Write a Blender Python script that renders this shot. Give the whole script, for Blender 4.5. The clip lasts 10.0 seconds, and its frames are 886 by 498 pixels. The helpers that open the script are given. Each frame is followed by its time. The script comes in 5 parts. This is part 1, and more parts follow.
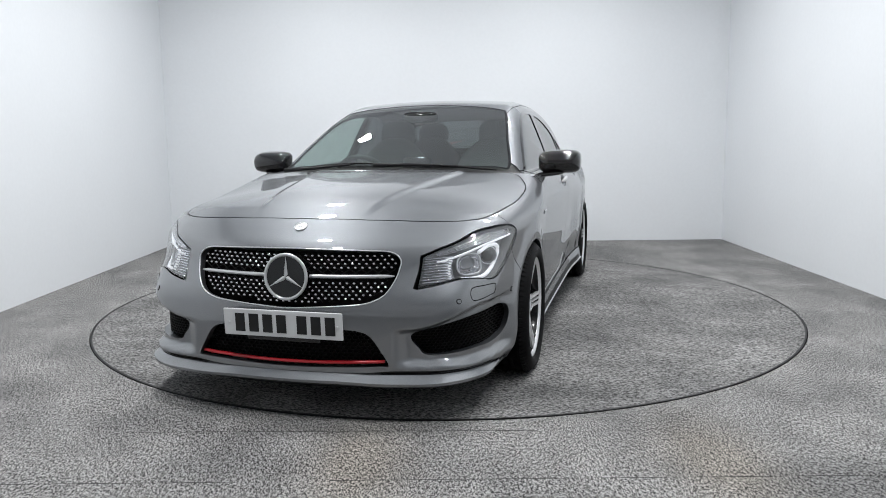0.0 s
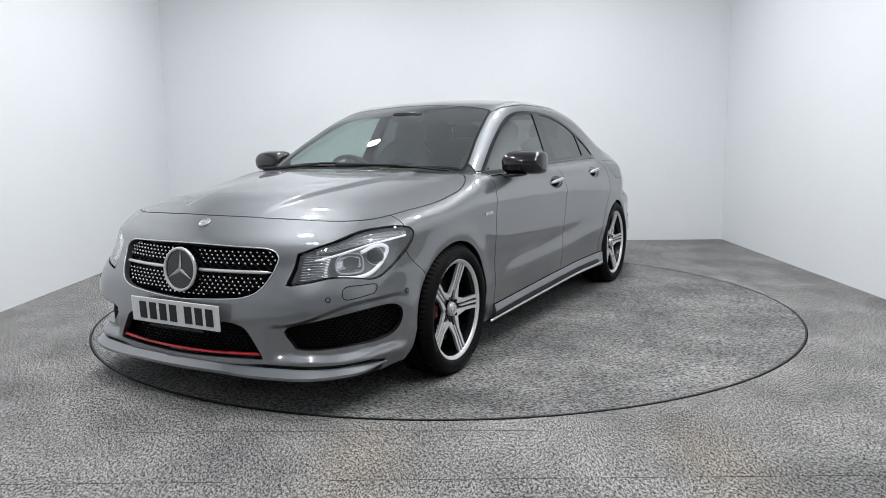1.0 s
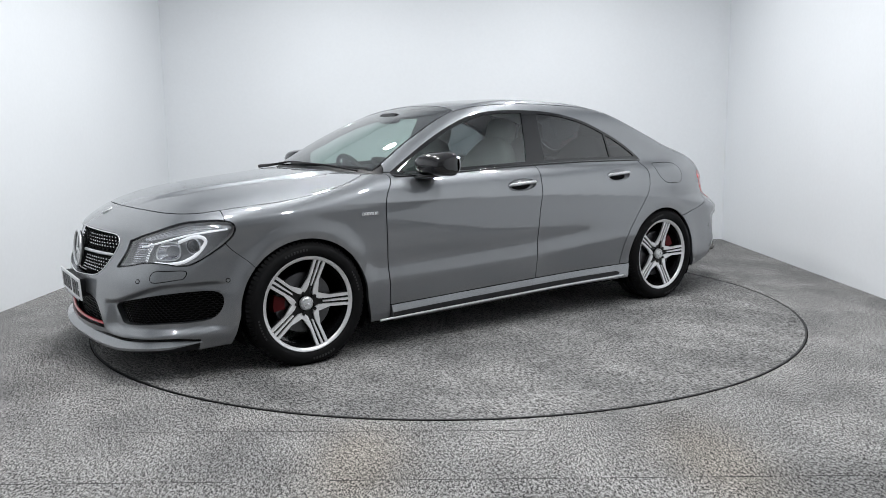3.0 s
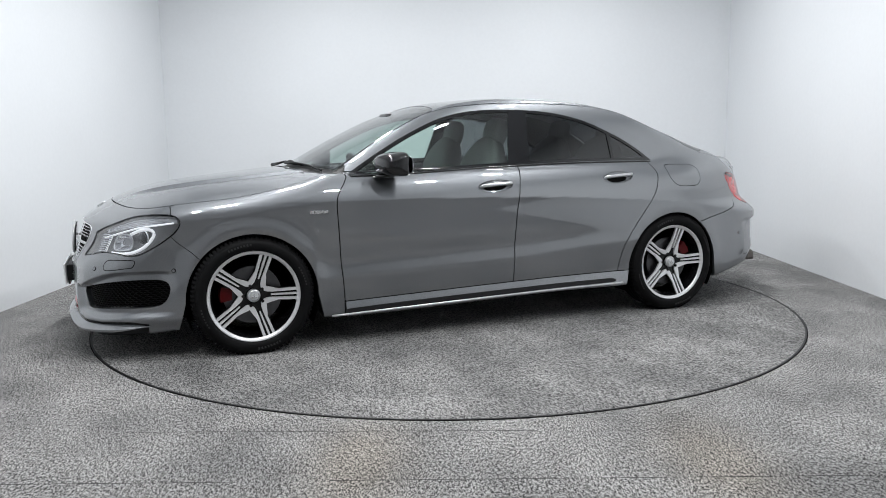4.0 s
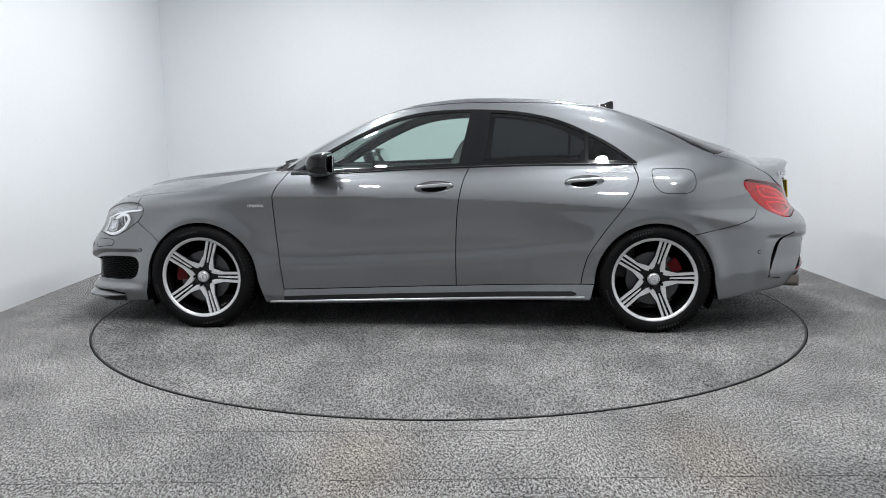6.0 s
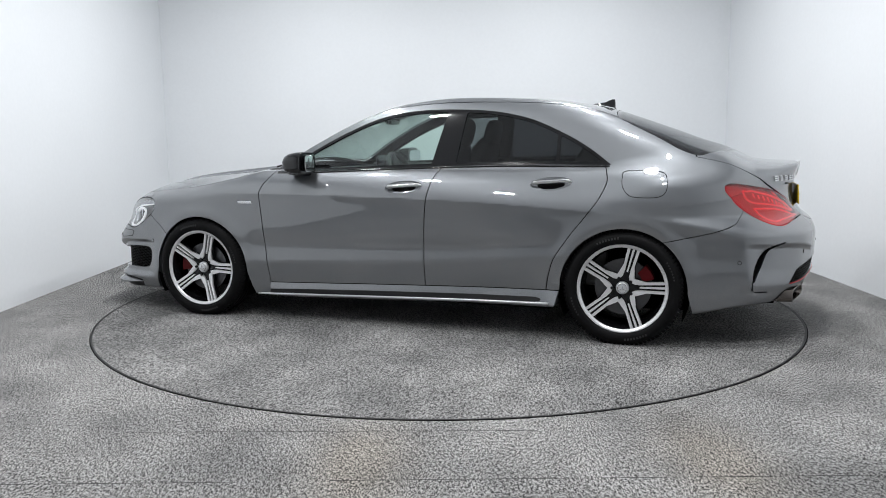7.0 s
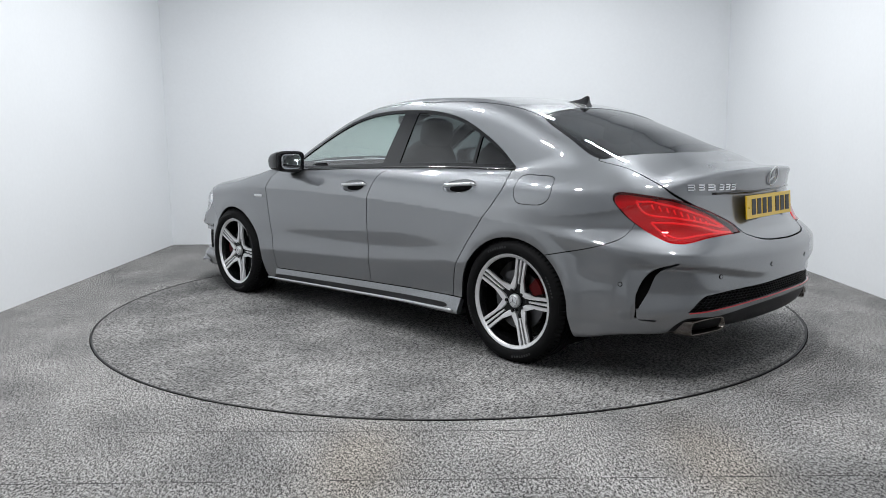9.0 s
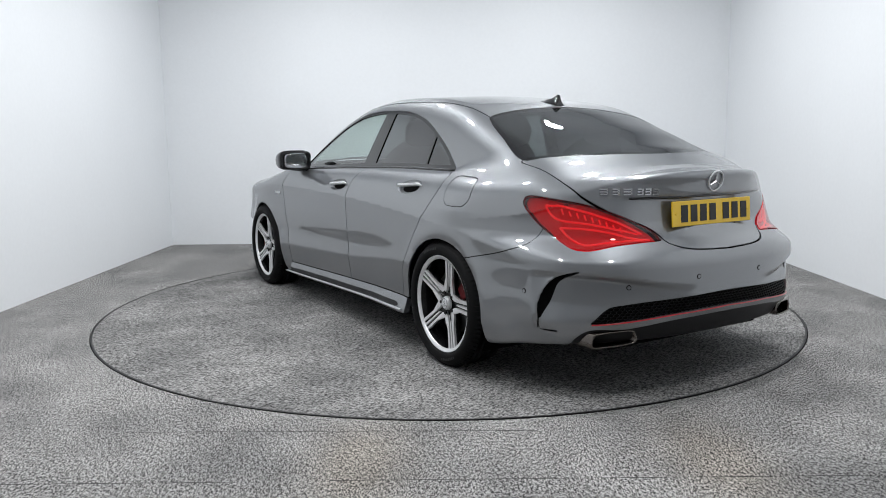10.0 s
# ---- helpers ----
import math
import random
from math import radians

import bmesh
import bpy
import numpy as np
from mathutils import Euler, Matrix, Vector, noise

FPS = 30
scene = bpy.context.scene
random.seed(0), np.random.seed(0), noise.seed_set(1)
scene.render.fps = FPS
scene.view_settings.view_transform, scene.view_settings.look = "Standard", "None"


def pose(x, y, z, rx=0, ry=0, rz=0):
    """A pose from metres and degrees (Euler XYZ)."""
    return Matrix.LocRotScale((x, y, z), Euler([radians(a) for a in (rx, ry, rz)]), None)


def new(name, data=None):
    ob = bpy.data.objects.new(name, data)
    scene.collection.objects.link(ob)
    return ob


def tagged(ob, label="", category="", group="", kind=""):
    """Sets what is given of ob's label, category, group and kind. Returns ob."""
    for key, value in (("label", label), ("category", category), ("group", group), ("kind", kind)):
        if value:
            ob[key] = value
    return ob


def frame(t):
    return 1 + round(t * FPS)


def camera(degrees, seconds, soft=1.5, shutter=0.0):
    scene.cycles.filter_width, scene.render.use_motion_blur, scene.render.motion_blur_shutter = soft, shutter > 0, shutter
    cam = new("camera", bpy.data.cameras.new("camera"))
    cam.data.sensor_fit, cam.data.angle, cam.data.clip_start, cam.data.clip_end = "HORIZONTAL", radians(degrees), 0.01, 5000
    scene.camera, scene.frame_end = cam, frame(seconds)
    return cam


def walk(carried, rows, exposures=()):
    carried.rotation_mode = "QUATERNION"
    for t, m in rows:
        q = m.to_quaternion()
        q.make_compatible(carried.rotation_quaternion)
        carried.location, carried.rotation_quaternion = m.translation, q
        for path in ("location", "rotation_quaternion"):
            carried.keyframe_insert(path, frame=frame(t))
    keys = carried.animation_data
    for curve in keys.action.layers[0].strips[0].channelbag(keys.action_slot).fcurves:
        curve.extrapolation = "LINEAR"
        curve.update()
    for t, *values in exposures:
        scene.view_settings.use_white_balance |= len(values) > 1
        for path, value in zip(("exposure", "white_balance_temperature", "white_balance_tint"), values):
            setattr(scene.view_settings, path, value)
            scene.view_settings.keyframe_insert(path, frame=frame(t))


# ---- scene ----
# camera: still, on a stand before the turntable
cam = camera(59.784, 10.0, soft=0.9)
EYE = pose(0.0, -5.2992, 1.1359, 90 - 8.185, 0, 0.297) @ pose(0, 0, 0, 0, 0, -0.615)
walk(cam, [(0.0, EYE), (10.0, EYE)], exposures=[(0.0, 0.0), (10.0, 0.0)])

# ---- light: LED panels in the ceiling, faint grey surroundings ----
world = bpy.data.worlds.new("studio")
world.use_nodes = True
world.node_tree.nodes["Background"].inputs[0].default_value = (0.75, 0.8, 0.88, 1)
world.node_tree.nodes["Background"].inputs[1].default_value = 0.05
scene.world = world

ROOM_X, ROOM_BACK, ROOM_FRONT, ROOM_H = 3.03, 3.14, -6.6, 3.3


def area_lamp(x, y, across, watts, z=ROOM_H - 0.06):
    d = bpy.data.lights.new("panel_light", "AREA")
    d.shape, d.size, d.energy, d.color = "DISK", across, watts, (0.98, 0.992, 1.0)
    ob = new("panel_light", d)
    ob.matrix_basis = pose(x, y, z)
    return ob


# eight round LED panels under the ceiling
LAMP_ROWS, LAMP_COLUMNS = (-3.2, -1.6, -0.1, 1.4), (-1.25, 1.25)
for y in LAMP_ROWS:
    for x in LAMP_COLUMNS:
        area_lamp(x, y, 0.20, 34)


# ---- materials ----
def material(name, color, rough=0.5, metal=0.0, coat=0.0, grain=0.0, scale=40.0, bump=0.0, spec=0.5, emit=None, power=0.0, alpha=None, trans=0.0, ior=1.45):
    """A principled material whose colour and roughness vary by noise at two scales."""
    m = bpy.data.materials.new(name)
    m.use_nodes = True
    nt = m.node_tree
    b = nt.nodes["Principled BSDF"]
    b.inputs["Base Color"].default_value = (*color, 1)
    b.inputs["Roughness"].default_value, b.inputs["Metallic"].default_value = rough, metal
    b.inputs["Coat Weight"].default_value, b.inputs["Coat Roughness"].default_value = coat, 0.03
    b.inputs["Specular IOR Level"].default_value = spec
    b.inputs["Transmission Weight"].default_value, b.inputs["IOR"].default_value = trans, ior
    if emit:
        b.inputs["Emission Color"].default_value, b.inputs["Emission Strength"].default_value = (*emit, 1), power
    if grain or bump:
        co = nt.nodes.new("ShaderNodeTexCoord")
        fine, broad = nt.nodes.new("ShaderNodeTexNoise"), nt.nodes.new("ShaderNodeTexNoise")
        fine.inputs["Scale"].default_value, fine.inputs["Detail"].default_value = scale, 6
        broad.inputs["Scale"].default_value, broad.inputs["Detail"].default_value = scale / 23, 3
        for n in (fine, broad):
            nt.links.new(co.outputs["Object"], n.inputs["Vector"])
        add = nt.nodes.new("ShaderNodeMath")
        add.operation = "ADD"
        nt.links.new(fine.outputs["Fac"], add.inputs[0]), nt.links.new(broad.outputs["Fac"], add.inputs[1])
        rng = nt.nodes.new("ShaderNodeMapRange")
        rng.inputs["From Min"].default_value, rng.inputs["From Max"].default_value = 0.6, 1.4
        rng.inputs["To Min"].default_value, rng.inputs["To Max"].default_value = 1 - grain, 1 + grain
        nt.links.new(add.outputs[0], rng.inputs["Value"])
        mul = nt.nodes.new("ShaderNodeVectorMath")
        mul.operation = "SCALE"
        mul.inputs[0].default_value = color
        nt.links.new(rng.outputs[0], mul.inputs["Scale"]), nt.links.new(mul.outputs[0], b.inputs["Base Color"])
        if bump:
            bp = nt.nodes.new("ShaderNodeBump")
            bp.inputs["Strength"].default_value, bp.inputs["Distance"].default_value = 1.0, bump
            nt.links.new(fine.outputs["Fac"], bp.inputs["Height"]), nt.links.new(bp.outputs[0], b.inputs["Normal"])
    return m


def glass(name, tint, clear, rough=0.0, skin_gloss=0.09):
    """Thin window glass: tinted see-through with a mirror-like skin by Fresnel."""
    m = bpy.data.materials.new(name)
    m.use_nodes = True
    nt = m.node_tree
    nt.nodes.remove(nt.nodes["Principled BSDF"])
    see, gloss = nt.nodes.new("ShaderNodeBsdfTransparent"), nt.nodes.new("ShaderNodeBsdfGlossy")
    see.inputs[0].default_value = (*[c * clear for c in tint], 1)
    gloss.inputs["Roughness"].default_value = rough
    facing, power, mix = nt.nodes.new("ShaderNodeLayerWeight"), nt.nodes.new("ShaderNodeMath"), nt.nodes.new("ShaderNodeMixShader")
    facing.inputs[0].default_value = 0.5
    power.operation, power.inputs[1].default_value = "POWER", 3.0
    gain = nt.nodes.new("ShaderNodeMath")
    gain.operation, gain.inputs[1].default_value, gain.inputs[2].default_value = "MULTIPLY_ADD", 0.97 - skin_gloss, skin_gloss
    nt.links.new(facing.outputs["Facing"], power.inputs[0]), nt.links.new(power.outputs[0], gain.inputs[0])
    nt.links.new(gain.outputs[0], mix.inputs[0]), nt.links.new(see.outputs[0], mix.inputs[1]), nt.links.new(gloss.outputs[0], mix.inputs[2])
    nt.links.new(mix.outputs[0], nt.nodes["Material Output"].inputs["Surface"])
    return m


def carpet(name, fine, low, high, dark, light, wear, warm_spots=()):
    """Short grey needle-felt carpet: light and dark fibres lying one way, worn patches, warm-tinted spots at given
    places.
    """
    m = bpy.data.materials.new(name)
    m.use_nodes = True
    nt = m.node_tree
    b = nt.nodes["Principled BSDF"]
    b.inputs["Roughness"].default_value, b.inputs["Specular IOR Level"].default_value = 0.95, 0.1
    co, lie = nt.nodes.new("ShaderNodeTexCoord"), nt.nodes.new("ShaderNodeMapping")
    lie.inputs["Rotation"].default_value, lie.inputs["Scale"].default_value = (0, 0, 0.75), (1.0, 0.42, 1)
    nt.links.new(co.outputs["Object"], lie.inputs["Vector"])

    def noisy(scale, detail, rough=0.5, source=lie):
        n = nt.nodes.new("ShaderNodeTexNoise")
        n.inputs["Scale"].default_value, n.inputs["Detail"].default_value, n.inputs["Roughness"].default_value = scale, detail, rough
        nt.links.new(source.outputs["Vector" if source is lie else "Object"], n.inputs["Vector"])
        return n

    def multiplied(a, b):
        n = nt.nodes.new("ShaderNodeMix")
        n.data_type, n.blend_type = "RGBA", "MULTIPLY"
        n.inputs[0].default_value = 1.0
        nt.links.new(a, n.inputs[6]), nt.links.new(b, n.inputs[7])
        return n.outputs[2]

    def ramped(value, p0, c0, p1, c1):
        n = nt.nodes.new("ShaderNodeValToRGB")
        n.color_ramp.elements[0].position, n.color_ramp.elements[0].color = p0, (*c0, 1)
        n.color_ramp.elements[1].position, n.color_ramp.elements[1].color = p1, (*c1, 1)
        nt.links.new(value, n.inputs[0])
        return n.outputs[0]

    fibre, tuft, patch, streak = noisy(fine, 2, 0.7), noisy(fine * 0.45, 2, 0.6), noisy(1.6, 4, source=co), noisy(7, 3)
    half, mix = nt.nodes.new("ShaderNodeMath"), nt.nodes.new("ShaderNodeMath")
    half.operation, half.inputs[1].default_value = "MULTIPLY", 0.35
    mix.operation, mix.inputs[1].default_value = "MULTIPLY_ADD", 0.65
    nt.links.new(tuft.outputs["Fac"], half.inputs[0])
    nt.links.new(fibre.outputs["Fac"], mix.inputs[0]), nt.links.new(half.outputs[0], mix.inputs[2])
    col = ramped(mix.outputs[0], low, dark, high, light)
    col = multiplied(col, ramped(patch.outputs["Fac"], 0.36, (1 - wear,) * 3, 0.62, (1.06, 1.05, 1.04)))
    col = multiplied(col, ramped(streak.outputs["Fac"], 0.35, (1 - wear * 0.5,) * 3, 0.62, (1.03, 1.03, 1.03)))
    for x, y, rx, ry in warm_spots:
        far = nt.nodes.new("ShaderNodeMapping")
        far.vector_type = "TEXTURE"
        far.inputs["Location"].default_value, far.inputs["Scale"].default_value = (x, y, 0), (rx, ry, 1)
        nt.links.new(co.outputs["Object"], far.inputs["Vector"])
        ball = nt.nodes.new("ShaderNodeTexGradient")
        ball.gradient_type = "QUADRATIC_SPHERE"
        nt.links.new(far.outputs["Vector"], ball.inputs["Vector"])
        col = multiplied(col, ramped(ball.outputs["Fac"], 0.0, (1, 1, 1), 0.6, (1.07, 1.01, 0.93)))
    nt.links.new(col, b.inputs["Base Color"])
    bp = nt.nodes.new("ShaderNodeBump")
    bp.inputs["Strength"].default_value, bp.inputs["Distance"].default_value = 0.6, 0.004
    nt.links.new(mix.outputs[0], bp.inputs["Height"]), nt.links.new(bp.outputs[0], b.inputs["Normal"])
    return m


def car_paint(name):
    """Metallic mountain-grey paint: fine flakes under a clear coat."""
    m = material(name, (0.3, 0.305, 0.31), 0.48, 0.92, 1.0)
    m.node_tree.nodes["Principled BSDF"].inputs["Coat IOR"].default_value = 2.2
    m.node_tree.nodes["Principled BSDF"].inputs["Coat Roughness"].default_value = 0.012
    nt = m.node_tree
    b = nt.nodes["Principled BSDF"]
    co, flake = nt.nodes.new("ShaderNodeTexCoord"), nt.nodes.new("ShaderNodeTexNoise")
    flake.inputs["Scale"].default_value, flake.inputs["Detail"].default_value = 900, 2
    nt.links.new(co.outputs["Object"], flake.inputs["Vector"])
    ramp = nt.nodes.new("ShaderNodeValToRGB")
    ramp.color_ramp.elements[0].position, ramp.color_ramp.elements[0].color = 0.3, (0.122, 0.129, 0.138, 1)
    ramp.color_ramp.elements[1].position, ramp.color_ramp.elements[1].color = 0.75, (0.220, 0.231, 0.246, 1)
    nt.links.new(flake.outputs["Fac"], ramp.inputs[0]), nt.links.new(ramp.outputs[0], b.inputs["Base Color"])
    return m


WALL = material("white_wall_paint", (0.775, 0.797, 0.822), 0.55, grain=0.02, scale=30, bump=0.0004, spec=0.3)
WALL_DARK = material("grey_wall_paint", (0.56, 0.57, 0.585), 0.7, grain=0.05, scale=20, bump=0.0004, spec=0.2)
CARPET = carpet("grey_carpet", 235, 0.44, 0.575, (0.012, 0.012, 0.013), (0.53, 0.525, 0.52), 0.28, ((-0.32, -2.7, 0.34, 0.75), (0.95, -2.7, 0.36, 0.75)))
DISC_CARPET = carpet("turntable_carpet", 190, 0.42, 0.60, (0.035, 0.035, 0.036), (0.45, 0.448, 0.445), 0.34)
PAINT = car_paint("grey_metallic_paint")
BLACK = material("gloss_black", (0.006, 0.006, 0.007), 0.08, coat=0.5)
PLASTIC = material("black_plastic", (0.010, 0.010, 0.011), 0.5, grain=0.15, scale=300, bump=0.0002, spec=0.25)
MESH = material("intake_mesh_black", (0.004, 0.004, 0.0045), 0.5, grain=0.1, scale=200, spec=0.15)
GAP = material("gap_black", (0.004, 0.004, 0.004), 0.9, spec=0.05)
RUBBER = material("tyre_rubber", (0.006, 0.006, 0.0065), 0.62, grain=0.2, scale=120, bump=0.0003, spec=0.12)
CHROME = material("chrome", (0.8, 0.8, 0.82), 0.06, 1.0)
SATIN = material("satin_silver", (0.66, 0.67, 0.68), 0.28, 0.7)
MACHINED = material("machined_alloy", (0.80, 0.80, 0.81), 0.34, 0.6, grain=0.05, scale=200)
RED = material("red_trim", (0.45, 0.012, 0.02), 0.3, coat=0.5)
GLASS_CLEAR = glass("green_tinted_glass", (0.82, 0.95, 0.905), 0.95, skin_gloss=0.15)
GLASS_SCREEN = glass("green_tinted_screen", (0.82, 0.95, 0.905), 0.95, skin_gloss=0.24)
GLASS_DARK = glass("privacy_glass", (0.16, 0.17, 0.18), 1.0)
GLASS_LAMP = glass("clear_lamp_lens", (0.97, 0.98, 1.0), 1.0)
INTERIOR = material("black_leather", (0.045, 0.045, 0.046), 0.5, grain=0.2, scale=90, bump=0.0005)


# ---- helpers for meshes ----
def mesh_object(name, bm, mat, parent=None, smooth=False):
    me = bpy.data.meshes.new(name)
    bm.normal_update()
    bm.to_mesh(me)
    bm.free()
    if smooth:
        me.shade_smooth()
    me.materials.append(mat)
    ob = new(name, me)
    ob.parent = parent
    return ob


def box(bm, x0, x1, y0, y1, z0, z1, bevel=0.0):
    vs = bmesh.ops.create_cube(bm, size=1)["verts"]
    bmesh.ops.scale(bm, vec=(x1 - x0, y1 - y0, z1 - z0), verts=vs)
    bmesh.ops.translate(bm, vec=((x0 + x1) / 2, (y0 + y1) / 2, (z0 + z1) / 2), verts=vs)
    if bevel:
        bmesh.ops.bevel(bm, geom=list({e for v in vs for e in v.link_edges}), offset=bevel, segments=2, affect="EDGES", profile=0.5)


def part(name, bm, mat, parent, label="", smooth=False):
    ob = mesh_object(name, bm, mat, parent, smooth)
    return tagged(ob, label) if label else ob


# ---- the room ----
DISC_R, DISC_Y = 2.275, -0.025


def wall(name, x0, x1, y0, y1, mat=WALL, label="smooth white painted studio wall"):
    bm = bmesh.new()
    box(bm, x0, x1, y0, y1, 0, ROOM_H)
    return tagged(mesh_object(name, bm, mat), label, "wall", kind="structure")


wall("wall_back", -ROOM_X - 0.15, ROOM_X + 0.15, ROOM_BACK, ROOM_BACK + 0.15)
wall("wall_west", -ROOM_X - 0.15, -ROOM_X, ROOM_FRONT, ROOM_BACK)
wall("wall_east", ROOM_X, ROOM_X + 0.15, ROOM_FRONT, ROOM_BACK)
# unseen wall added behind the camera; its grey sets fill light and reflections
wall("unseen_wall_front", -ROOM_X - 0.15, ROOM_X + 0.15, ROOM_FRONT - 0.15, ROOM_FRONT, WALL_DARK, "unseen pale grey wall added behind the camera for fill and reflections")
bm = bmesh.new()
box(bm, -ROOM_X - 0.15, ROOM_X + 0.15, ROOM_FRONT - 0.15, ROOM_BACK + 0.15, ROOM_H, ROOM_H + 0.15)
tagged(mesh_object("ceiling", bm, WALL), "white painted studio ceiling", "ceiling", kind="structure")


def ring(bm, r0, r1, z0, z1, n=256):
    """A flat ring with thickness; r0 = 0 gives a disc."""
    rows = []
    for r, z in ((r0, z0), (r0, z1), (r1, z1), (r1, z0)):
        rows.append([bm.verts.new((r * math.cos(2 * math.pi * i / n), r * math.sin(2 * math.pi * i / n), z)) for i in range(n)])
    for a in range(4):
        p, q = rows[a], rows[(a + 1) % 4]
        for i in range(n):
            bm.faces.new((p[i], q[i], q[(i + 1) % n], p[(i + 1) % n]))


# the floor: carpet all round with a round opening for the turntable
bm = bmesh.new()
N = 256
outer = []
for i in range(N):
    a = 2 * math.pi * i / N
    c, s = math.cos(a), math.sin(a)
    k = min((ROOM_X + 0.1) / max(abs(c), 1e-6), (ROOM_BACK + 0.1 if s > 0 else -ROOM_FRONT + 0.1) / max(abs(s), 1e-6))
    outer.append(bm.verts.new((c * k, s * k, 0)))
inner = [bm.verts.new((math.cos(2 * math.pi * i / N) * (DISC_R + 0.005), math.sin(2 * math.pi * i / N) * (DISC_R + 0.005) + DISC_Y, 0)) for i in range(N)]
deep = [bm.verts.new((v.co.x, v.co.y, -0.08)) for v in inner]
for i in range(N):
    j = (i + 1) % N
    bm.faces.new((inner[i], outer[i], outer[j], inner[j]))
    bm.faces.new((deep[i], inner[i], inner[j], deep[j]))
tagged(mesh_object("floor", bm, CARPET), "mottled grey loop-pile carpet floor", "floor", kind="structure")
bm = bmesh.new()
box(bm, -2.6, 2.6, -2.6, 2.6, -0.1, -0.08)
tagged(mesh_object("turntable_pit", bm, GAP), "dark pit under the turntable", "pit", kind="structure")

turntable = tagged(new("turntable"), "round grey carpeted turntable set flush in the floor", "turntable")
bm = bmesh.new()
ring(bm, 0.0001, DISC_R - 0.011, -0.05, 0.001)
part("carpet_top", bm, DISC_CARPET, turntable)
bm = bmesh.new()
ring(bm, DISC_R - 0.011, DISC_R, -0.05, 0.003)
part("edge_trim", bm, PLASTIC, turntable, "thin black rubber edge strip")

# seams between the carpet widths near the camera
for x0, x1, y, tilt in ((-0.4, 3.0, -2.845, 0.2), (-1.25, 0.35, -2.41, -0.6), (-2.9, -0.7, -2.85, 0.2)):
    bm = bmesh.new()
    box(bm, x0, x1, -0.0012, 0.0012, -0.002, 0.0008)
    seam = tagged(mesh_object("carpet_seam", bm, PLASTIC), "thin dark seam between carpet widths", "seam", kind="structure")
    seam.matrix_basis = pose(0, y, 0, 0, 0, tilt)

# slim housings of the ceiling panels
LAMP_CASE = material("white_lamp_case", (0.75, 0.76, 0.77), 0.5, grain=0.03, scale=50)
for y in LAMP_ROWS:
    for x in LAMP_COLUMNS:
        bm = bmesh.new()
        bmesh.ops.create_cone(bm, cap_ends=True, segments=40, radius1=0.14, radius2=0.145, depth=0.052, matrix=pose(x, y, ROOM_H - 0.028))
        tagged(mesh_object("ceiling_light", bm, LAMP_CASE), "slim round white LED panel under the ceiling", "ceiling light", "LED panels over the stage")


# ---- the car: body as one smooth skin, cut into panels ----
# car space: x forward from the middle of the wheelbase, y to its left, z up
def curve(points):
    """A smooth monotone interpolation through (x, y) pairs."""
    p = np.array(sorted(points), float)
    x, y = p[:, 0], p[:, 1]
    h, d = np.diff(x), np.diff(y) / np.diff(x)
    m = np.zeros(len(x))
    m[0], m[-1] = d[0], d[-1]
    for i in range(1, len(x) - 1):
        if d[i - 1] * d[i] > 0:
            w1, w2 = 2 * h[i] + h[i - 1], h[i] + 2 * h[i - 1]
            m[i] = (w1 + w2) / (w1 / d[i - 1] + w2 / d[i])

    def f(q):
        q = np.clip(np.asarray(q, float), x[0], x[-1])
        i = np.clip(np.searchsorted(x, q) - 1, 0, len(x) - 2)
        t = (q - x[i]) / h[i]
        return (1 + 2 * t) * (1 - t) ** 2 * y[i] + t * (1 - t) ** 2 * h[i] * m[i] + t * t * (3 - 2 * t) * y[i + 1] + t * t * (t - 1) * h[i] * m[i + 1]
    return f


def smax(a, b, k):
    h = np.maximum(k - np.abs(a - b), 0) / k
    return np.maximum(a, b) + h * h * k / 4


def smin(a, b, k):
    return -smax(-a, -b, k)


def step(x, a, b):
    t = np.clip((x - a) / (b - a), 0, 1)
    return t * t * (3 - 2 * t)


WIDTH = curve([(-2.4, 0.74), (-2.1, 0.80), (-1.85, 0.848), (-1.6, 0.88), (-1.3, 0.888), (-1.0, 0.884), (-0.5, 0.878), (0.2, 0.876), (0.8, 0.878), (1.2, 0.886), (1.4, 0.882), (1.67, 0.858), (1.9, 0.822), (2.1, 0.775), (2.4, 0.67)])
SECTION = curve([(0.05, 0.07), (0.16, 0.045), (0.22, 0.018), (0.30, 0.012), (0.40, 0.014), (0.50, 0.018), (0.58, 0.018), (0.70, 0.009), (0.785, 0.002), (0.80, 0.004), (0.86, 0.022), (0.91, 0.045), (0.96, 0.085), (1.05, 0.16)])
NOSE = curve([(0.05, 2.20), (0.13, 2.25), (0.2, 2.275), (0.35, 2.275), (0.46, 2.27), (0.59, 2.245), (0.70, 2.20), (0.76, 2.13), (0.9, 1.9)])
TAIL = curve([(0.05, -2.20), (0.2, -2.28), (0.3, -2.345), (0.45, -2.385), (0.58, -2.385), (0.645, -2.365), (0.70, -2.305), (0.77, -2.262), (0.86, -2.252), (0.875, -2.262), (0.93, -2.275), (0.975, -2.288), (1.1, -2.295)])
HIP = curve([(0.05, -2.20), (0.2, -2.28), (0.3, -2.345), (0.45, -2.385), (0.58, -2.38), (0.70, -2.335), (0.85, -2.28), (0.95, -2.24), (1.05, -2.16)])
HOOD = curve([(-2.45, 0.985), (-2.28, 0.986), (-2.15, 0.990), (-2.0, 1.010), (-1.8, 1.04), (-1.4, 1.02), (-1.0, 0.99), (0.9, 0.968), (1.0, 0.96), (1.16, 0.945), (1.38, 0.924), (1.57, 0.903), (1.755, 0.876), (1.94, 0.84), (2.13, 0.782), (2.25, 0.72), (2.32, 0.64)])
